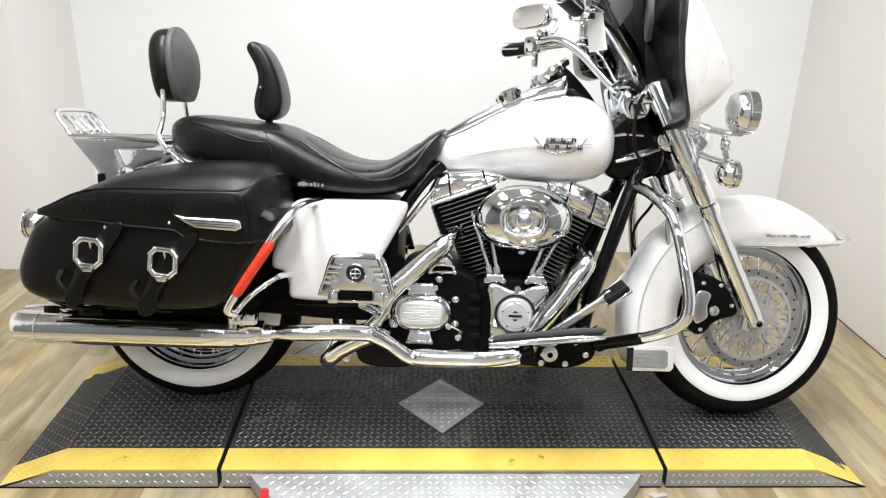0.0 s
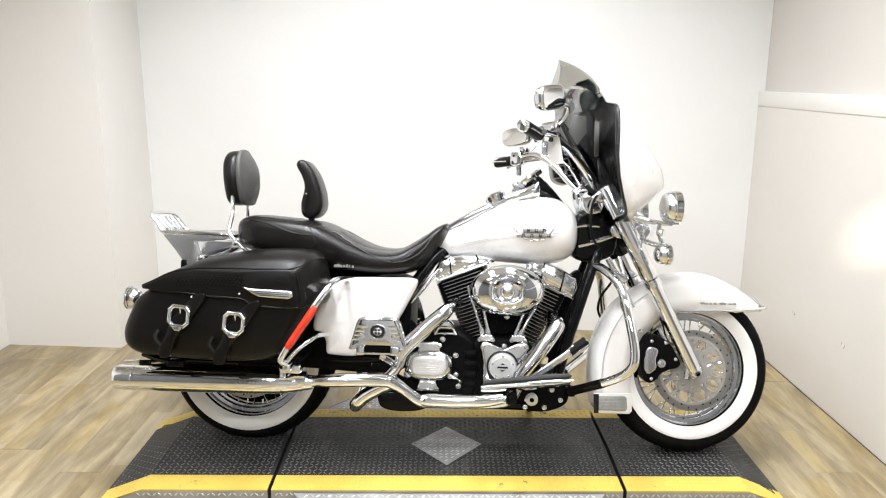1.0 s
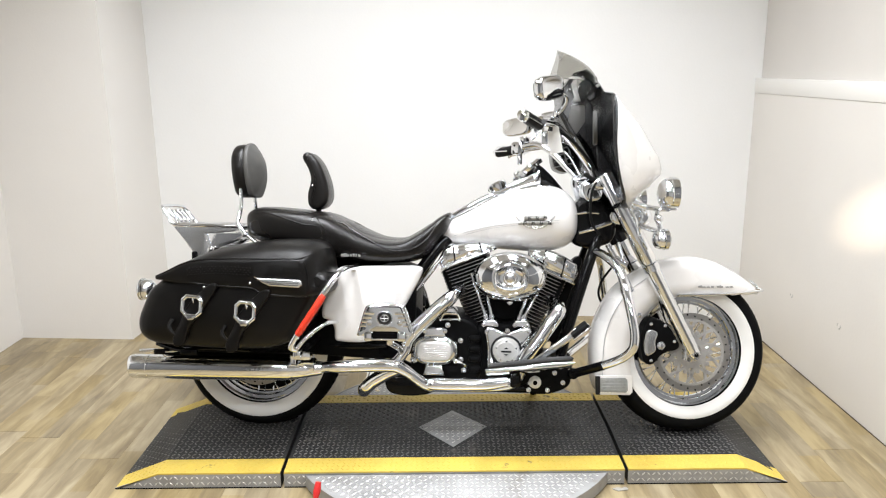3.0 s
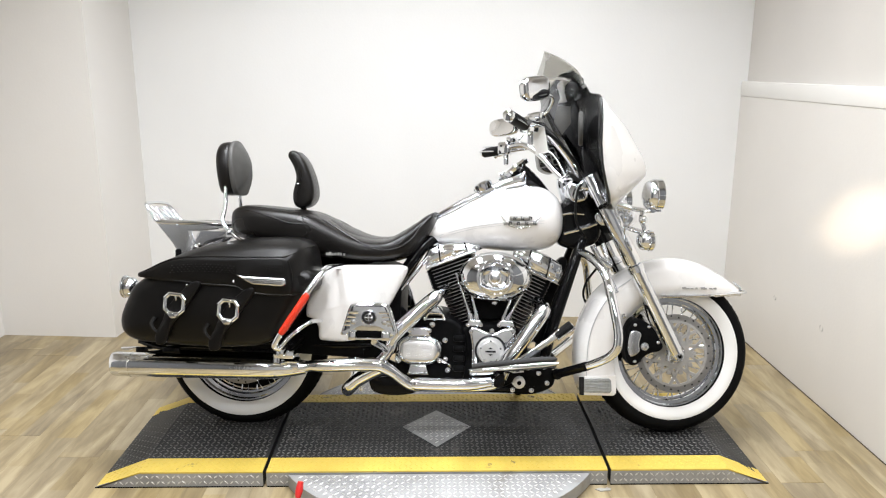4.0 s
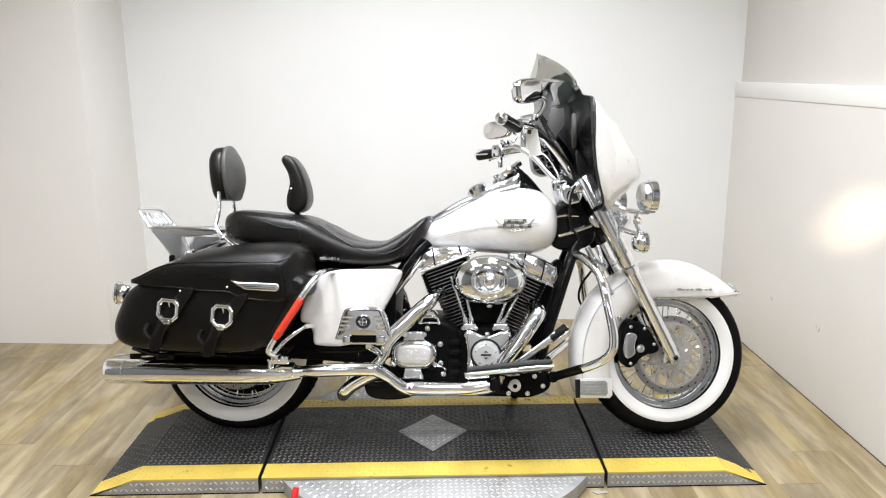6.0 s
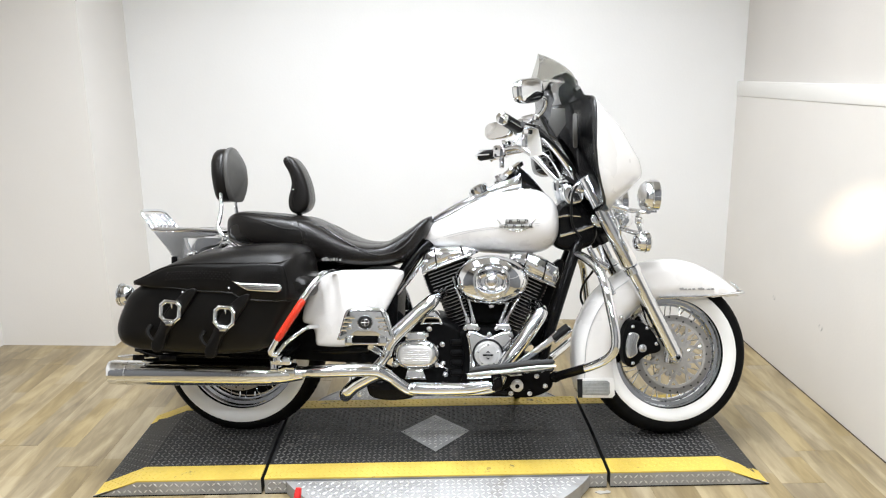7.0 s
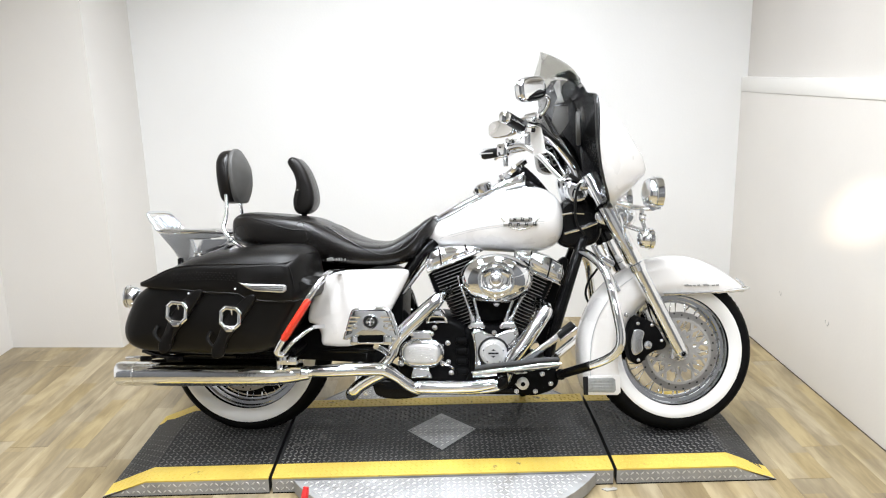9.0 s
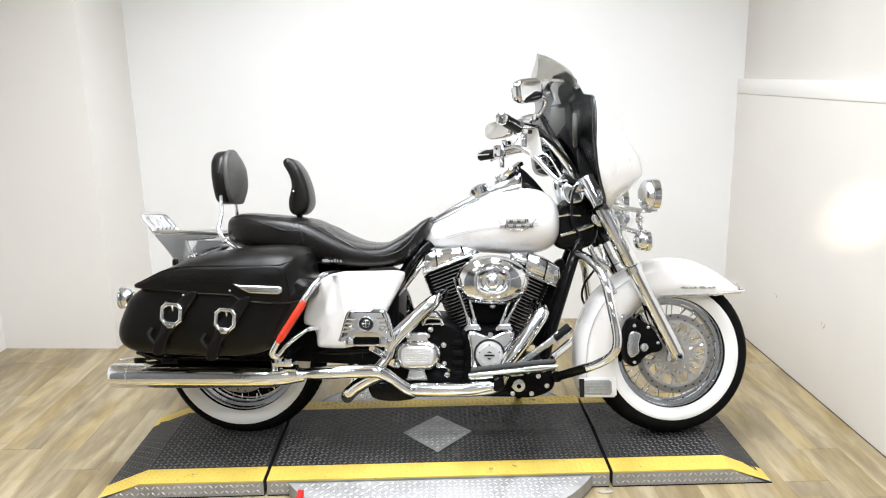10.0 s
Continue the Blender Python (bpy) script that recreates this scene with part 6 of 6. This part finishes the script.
part("fork_gaiter", slab([(1.222, 0.945), (1.214, 1.00), (1.235, 1.045), (1.275, 1.0), (1.300, 0.950), (1.29, 0.92), (1.245, 0.915)], -0.10, 0.11, 0.010), FAIRBLACK, inner, "black lower dash", 40, STEER)
part("dash_body", slab([(1.135, 1.250), (1.108, 1.185), (1.096, 1.165), (1.120, 1.115), (1.140, 1.080), (1.175, 1.060), (1.205, 1.02), (1.225, 0.955), (1.25, 0.95), (1.235, 1.08), (1.215, 1.20)], -0.10, 0.10, 0.012), FAIRBLACK, inner, "black speaker and gauge housing", 40, STEER)
pod = part("speaker_pod", slab([(1.151, 1.108), (1.128, 1.082), (1.129, 1.032), (1.140, 0.993), (1.175, 0.977), (1.21, 0.982), (1.256, 0.998), (1.262, 1.06), (1.256, 1.10), (1.222, 1.127), (1.187, 1.134)], 0.205, 0.30, 0.012), FAIRBLACK, bike, "black speaker housing in the fairing", 40, STEER)
for k in range(4):
    part("grille_bar", tube([(1.138 + 0.026 * k, 0.200, 1.088 - 0.006 * k), (1.166 + 0.022 * k, 0.200, 0.998 + 0.004 * k)], 0.0030, 6, smooth=False), PEWTER, pod, "grey grille bar", 40, STEER)
    part("grille_bar", tube([(1.136, 0.199, 1.060 - 0.022 * k), (1.228 - 0.008 * k, 0.199, 1.088 - 0.026 * k)], 0.0026, 6, smooth=False), PEWTER, pod, "grey grille bar", 40, STEER)
shield = [], []
nu, nv = 20, 10
for i in range(nu + 1):
    u = -1 + 2 * i / nu
    b = Vector((1.246 - 0.055 * u * u, 0.235 * u, 1.268 - 0.045 * u * u))
    t = Vector((1.132 - 0.030 * u * u, 0.140 * u, 1.376 - 0.105 * u * u + 0.03 * (1 - abs(u)) ** 3))
    for j in range(nv + 1):
        v = j / nv
        p = b.lerp(t, v) + Vector((0.030, 0, 0.012)) * math.sin(math.pi * v)
        p.x -= 0.022 * v ** 4
        shield[0].append(tuple(p))
for i in range(nu):
    for j in range(nv):
        k = i * (nv + 1) + j
        shield[1].append((k, k + nv + 1, k + nv + 2, k + 1))
ws = part("windshield", shield, SMOKE, bike, "short tinted clear windshield", 60, STEER)
solid(ws, 0.004)
part("windshield_trim", tube([(1.25 - 0.055 * u * u, 0.24 * u, 1.266 - 0.046 * u * u) for u in (-1, -0.7, -0.35, 0, 0.35, 0.7, 1)], 0.006, 8), GLOSS, ws, "black mounting strip", 60, STEER)

# ---- handlebar, grips, controls, mirrors ----
hb = part("handlebar", join(tube([(1.210, 0.0, 0.928), (1.236, -0.055, 0.930), (1.225, -0.075, 0.955), (1.197, -0.10, 0.986), (1.160, -0.13, 1.023), (1.126, -0.165, 1.051), (1.075, -0.225, 1.084), (1.035, -0.275, 1.088), (0.985, -0.345, 1.078), (0.935, -0.425, 1.085)], 0.0128, 14), tube([(1.210, 0.0, 0.928), (1.200, 0.055, 0.938), (1.168, 0.105, 0.982), (1.125, 0.165, 1.044), (1.075, 0.225, 1.086), (1.035, 0.275, 1.088), (0.985, 0.345, 1.078), (0.935, 0.425, 1.085)], 0.0128, 14)), CHROME, bike, "chrome handlebar", 60, STEER)
for s in (-1, 1):
    e = Vector((0.925, s * 0.452, 1.087)) if s < 0 else Vector((0.936, 0.432, 1.078))
    gp = part("grip", tube([(0.992, s * 0.336, 1.078), (0.985, s * 0.345, 1.078), tuple(e.lerp(Vector((0.985, s * 0.345, 1.078)), 0.25)), tuple(e)], [0.018, 0.0195, 0.0195, 0.019], 18, smooth=False), BLACKR, hb, "black rubber grip", 40, STEER)
    d = (e - Vector((0.985, s * 0.345, 1.078))).normalized()
    part("grip_end", tube([e - d * 0.004, e + d * 0.004, e + d * 0.012, e + d * 0.015], [0.0200, 0.0205, 0.017, 0.008], 18, smooth=False), CHROME, gp, "chrome grip end", 30, STEER)
    for k in range(3):
        a = radians(90 + 100 * (k - 1))
        off = Vector((-math.cos(a) * 0.0, 0, 0)) + Vector((0.0, 0, 1)) * 0.0185 * math.sin(a) + d.cross(Vector((0, 0, 1))).normalized() * 0.0185 * math.cos(a)
        part("grip_band", tube([Vector((0.980, s * 0.352, 1.0785)) + off, Vector((0.930, s * 0.443, 1.086)) + off], 0.003, 6, smooth=False), CHROME, gp, "chrome grip band", 60, STEER)
    sw = part("switch_housing", join(moved(block(-0.026, 0.026, -0.024, 0.024, -0.026, 0.026, 0.009), Matrix.Translation((1.008, s * 0.312, 1.082)) @ Matrix.Rotation(radians(-35 * s), 4, "Z")), moved(block(-0.016, 0.016, -0.030, 0.030, 0.0, 0.022, 0.006), Matrix.Translation((1.035, s * 0.292, 1.104)) @ Matrix.Rotation(radians(-35 * s), 4, "Z")), moved(block(-0.010, 0.010, -0.010, 0.010, -0.05, 0.0, 0.004), Matrix.Translation((1.012, s * 0.318, 1.065)))), CHROME, hb, "chrome switch housing", 35, STEER)
    for k in range(3):
        part("switch", moved(block(-0.006, 0.006, -0.006, 0.006, -0.004, 0.004, 0.002), Matrix.Translation((0.990, s * (0.300 + 0.012 * k), 1.092 - 0.010 * k))), BLACKR, sw, "", 30, STEER)
    part("lever", tube([(1.045, s * 0.300, 1.085), (1.055, s * 0.335, 1.078), (1.030, s * 0.40, 1.072), (0.995, s * 0.455, 1.070), (0.985, s * 0.470, 1.066)], [0.008, 0.007, 0.006, 0.006, 0.008], 10), CHROME, sw, "chrome hand lever", 50, STEER)
    mm = Matrix.Translation((1.008, s * 0.395, 1.184)) @ Matrix.Rotation(radians(38 * s), 4, "Z") @ Matrix.Rotation(radians(14 if s < 0 else 0), 4, "X") @ Matrix.Rotation(radians(90), 4, "Z")
    face = [(0.078 * math.copysign(abs(math.cos(a)) ** 0.6, math.cos(a)), 0.039 * math.copysign(abs(math.sin(a)) ** 0.6, math.sin(a))) for a in [2 * math.pi * k / 24 for k in range(24)]]
    mr = part("mirror", moved(slab(face, -0.024, 0.010, 0.012, steps=2, dome=0.012), mm), CHROME, hb, "chrome-backed handlebar mirror", 50, STEER)
    part("mirror_glass", moved(slab([(x * 0.92, z * 0.88) for x, z in face], 0.0095, 0.0115, 0.0008, steps=2), mm), MIRROR, mr, "mirror glass", 30, STEER)
    part("mirror_stem", tube([(1.045, s * 0.305, 1.105), (1.075, s * 0.315, 1.135), (1.080, s * 0.335, 1.168), (1.030, s * 0.378, 1.182)], 0.0052, 10), CHROME, mr, "chrome mirror stem", 60, STEER)
    run = [(1.02, -0.305, 1.07), (1.10, -0.215, 1.062), (1.178, -0.135, 1.012), (1.222, -0.10, 0.965), (1.235, -0.08, 0.90)] if s < 0 else [(1.03, 0.285, 1.07), (1.114, 0.19, 1.072), (1.148, 0.17, 1.062), (1.180, 0.14, 1.035), (1.202, 0.12, 0.993), (1.215, 0.10, 0.955), (1.21, 0.08, 0.90)]
    part("control_cable", tube(run, 0.0055, 8), BLACKR if s < 0 else SATIN, hb, "braided control cable", 60, STEER)
part("main_cable", tube([(1.262, -0.115, 0.935), (1.228, -0.145, 0.895), (1.218, -0.150, 0.830), (1.226, -0.142, 0.770), (1.255, -0.12, 0.730)], 0.0046, 10), BLACKR, bike, "black cable at the steering head", 60)
part("cable_sleeve", tube([(1.205, -0.10, 0.945), (1.235, -0.12, 0.925), (1.275, -0.115, 0.935), (1.31, -0.09, 0.95)], 0.008, 10), BLACKR, bike, "black cable sleeve", 60)
part("clutch_cable", tube([(1.34, 0.05, 0.64), (1.325, 0.05, 0.60), (1.29, 0.05, 0.55), (1.278, 0.05, 0.505), (1.288, 0.05, 0.47), (1.308, 0.05, 0.448)], 0.0045, 8), BLACKR, bike, "thin looped black cable", 60)
part("hose", tube([(1.33, -0.07, 0.70), (1.345, -0.09, 0.63), (1.338, -0.10, 0.56), (1.35, -0.09, 0.50)], 0.007, 8), SATIN, bike, "grey hose", 60)
part("lower_strut", join(tube([(1.285, -0.06, 0.69), (1.33, -0.07, 0.60), (1.37, -0.08, 0.52)], 0.011, 10), tube([(1.30, -0.085, 0.64), (1.345, -0.09, 0.615)], 0.016, 10, smooth=False)), CHROME, bike, "chrome strut behind the fork", 60, STEER)

# ---- passing lamps, front signals ----
for s in (-1, 1):
    pl = part("passing_lamp", lathe([(0.004, -0.026), (0.026, -0.024), (0.042, -0.018), (0.051, -0.006), (0.0535, 0.006), (0.0545, 0.012), (0.0535, 0.014), (0.054, 0.034), (0.050, 0.036)], 32, "x", (1.453, s * 0.195, 0.866)), CHROME, bike, "chrome bullet passing lamp", 40, STEER)
    part("lens", lathe([(0.050, 0.035), (0.045, 0.039), (0.03, 0.042), (0.003, 0.043)], 32, "x", (1.453, s * 0.195, 0.866)), LENS, pl, "clear glass lens", 40, STEER)
    part("visor", lathe([(0.0535, 0.010), (0.0565, 0.012), (0.0565, 0.034), (0.0535, 0.037)], 32, "x", (1.453, s * 0.195, 0.866), caps=False), CHROME, pl, "", 30, STEER)
    ts = part("turn_signal", lathe([(0.004, -0.032), (0.018, -0.030), (0.029, -0.022), (0.034, -0.008), (0.0345, 0.004), (0.0375, 0.006), (0.0375, 0.018), (0.034, 0.020)], 28, "x", (1.438, s * 0.200, 0.708)), CHROME, bike, "chrome bullet turn signal", 40, STEER)
    part("lens", lathe([(0.034, 0.019), (0.028, 0.025), (0.003, 0.028)], 28, "x", (1.438, s * 0.200, 0.708)), LENS, ts, "clear lens", 40, STEER)
    part("signal_arm", join(tube([(1.435, s * 0.195, 0.745), (1.425, s * 0.19, 0.785), (1.43, s * 0.19, 0.815)], 0.009, 10), tube([(1.43, s * 0.195, 0.735), (1.395, s * 0.15, 0.75), (1.37, s * 0.12, 0.765)], 0.009, 10), ball((1.43, s * 0.19, 0.78), 0.016)), CHROME, bike, "chrome lamp arm", 50, STEER)
part("light_bar", join(tube([(1.455, -0.215, 0.812), (1.445, -0.15, 0.815), (1.40, -0.10, 0.825), (1.385, 0, 0.828), (1.40, 0.10, 0.825), (1.445, 0.15, 0.815), (1.455, 0.215, 0.812)], 0.009, 10), block(1.42, 1.485, -0.215, -0.170, 0.808, 0.813, 0.002), block(1.42, 1.485, 0.170, 0.215, 0.808, 0.813, 0.002), tube([(1.31, -0.125, 0.845), (1.35, -0.135, 0.838), (1.40, -0.145, 0.822)], 0.011, 10)), CHROME, bike, "chrome passing lamp bar", 40, STEER)

# ---- luggage rack, tail signals ----
rk = part("luggage_rack", join(tube([(-0.06, -0.115, 0.752), (-0.16, -0.118, 0.757), (-0.295, -0.112, 0.758), (-0.325, -0.11, 0.785), (-0.352, -0.10, 0.820), (-0.358, -0.06, 0.829), (-0.358, 0.06, 0.829), (-0.352, 0.10, 0.820), (-0.325, 0.11, 0.785), (-0.295, 0.112, 0.758), (-0.16, 0.118, 0.757), (-0.06, 0.115, 0.752)], 0.0068, 10), tube([(-0.06, -0.11, 0.748), (-0.055, 0, 0.75), (-0.06, 0.11, 0.748)], 0.0068, 8)), CHROME, bike, "chrome luggage rack", 60)
for k in range(5):
    part("slat", tube([(-0.345, -0.075 + 0.0375 * k, 0.814), (-0.31, -0.075 + 0.0375 * k, 0.776), (-0.285, -0.075 + 0.0375 * k, 0.759), (-0.065, -0.075 + 0.0375 * k, 0.753)], 0.0062, 8), CHROME, rk, "chrome rack slat", 60)
for x in (-0.285, -0.2, -0.12):
    part("cross_bar", tube([(x, -0.112, 0.754), (x, 0.112, 0.754)], 0.005, 8, smooth=False), CHROME, rk, "", 60)
for s in (-1, 1):
    part("side_plate", slab([(-0.302, 0.752), (-0.10, 0.750), (-0.055, 0.752), (-0.075, 0.735), (-0.19, 0.728), (-0.175, 0.69), (-0.165, 0.668), (-0.205, 0.640), (-0.222, 0.645), (-0.262, 0.70)], s * 0.118, s * 0.113, 0.002, smooth=False), SATIN, rk, "polished rack side plate", 30)
    part("lower_strut", slab([(-0.195, 0.728), (-0.045, 0.728), (-0.060, 0.700), (-0.14, 0.672), (-0.175, 0.680)], s * 0.106, s * 0.102, 0.002, smooth=False), CHROME, rk, "chrome lower strut", 30)
    part("rack_bolt", bolt((-0.165, -0.119, 0.668), 0.009, 0.01) if s < 0 else mirrored(bolt((-0.165, -0.119, 0.668), 0.009, 0.01)), CHROME, rk)
    part("latch", block(-0.235, -0.215, s * 0.125, s * 0.105, 0.632, 0.660, 0.004), GLOSS, rk)
    tl = part("rear_turn_signal", lathe([(0.010, 0.027), (0.024, 0.023), (0.033, 0.012), (0.036, 0.0), (0.037, -0.010), (0.040, -0.011), (0.0405, -0.015), (0.037, -0.016), (0.037, -0.018), (0.0405, -0.019), (0.040, -0.023), (0.037, -0.024)], 28, "x", (-0.362, s * 0.21, 0.528)), CHROME, bike, "chrome rear turn signal", 40)
    part("lens", lathe([(0.037, -0.0235), (0.030, -0.029), (0.003, -0.032)], 28, "x", (-0.362, s * 0.21, 0.528)), LENS, tl, "clear lens", 40)
    part("arm", tube([(-0.34, s * 0.205, 0.528), (-0.325, s * 0.12, 0.53), (-0.32, 0, 0.535)], 0.010, 10), CHROME, tl)
tail = part("tail_lamp", lathe([(0.03, 0.03), (0.055, 0.0), (0.058, -0.02), (0.05, -0.03), (0.003, -0.036)], 28, "x", (-0.235, 0, 0.50), sx=1), REDLENS, bike, "red tail lamp", 40)

# ---- paper tag hanging from the bar ----
tagm = BIKE @ STEER
tag = holder("hang_tag", "blank white card tag hanging from the handlebar", "tag", tagm)
part("card", moved(block(-0.021, 0.021, -0.0006, 0.0006, -0.088, 0.0, 0.0), Matrix.Translation((1.042, -0.290, 1.078)) @ Matrix.Rotation(radians(-10), 4, "Y") @ Matrix.Rotation(radians(-22), 4, "Z")), PAPER, tag, "", 0)
part("string", tube([(1.040, -0.275, 1.104), (1.042, -0.292, 1.090), (1.042, -0.290, 1.074)], 0.0012, 6), PAPER, tag)
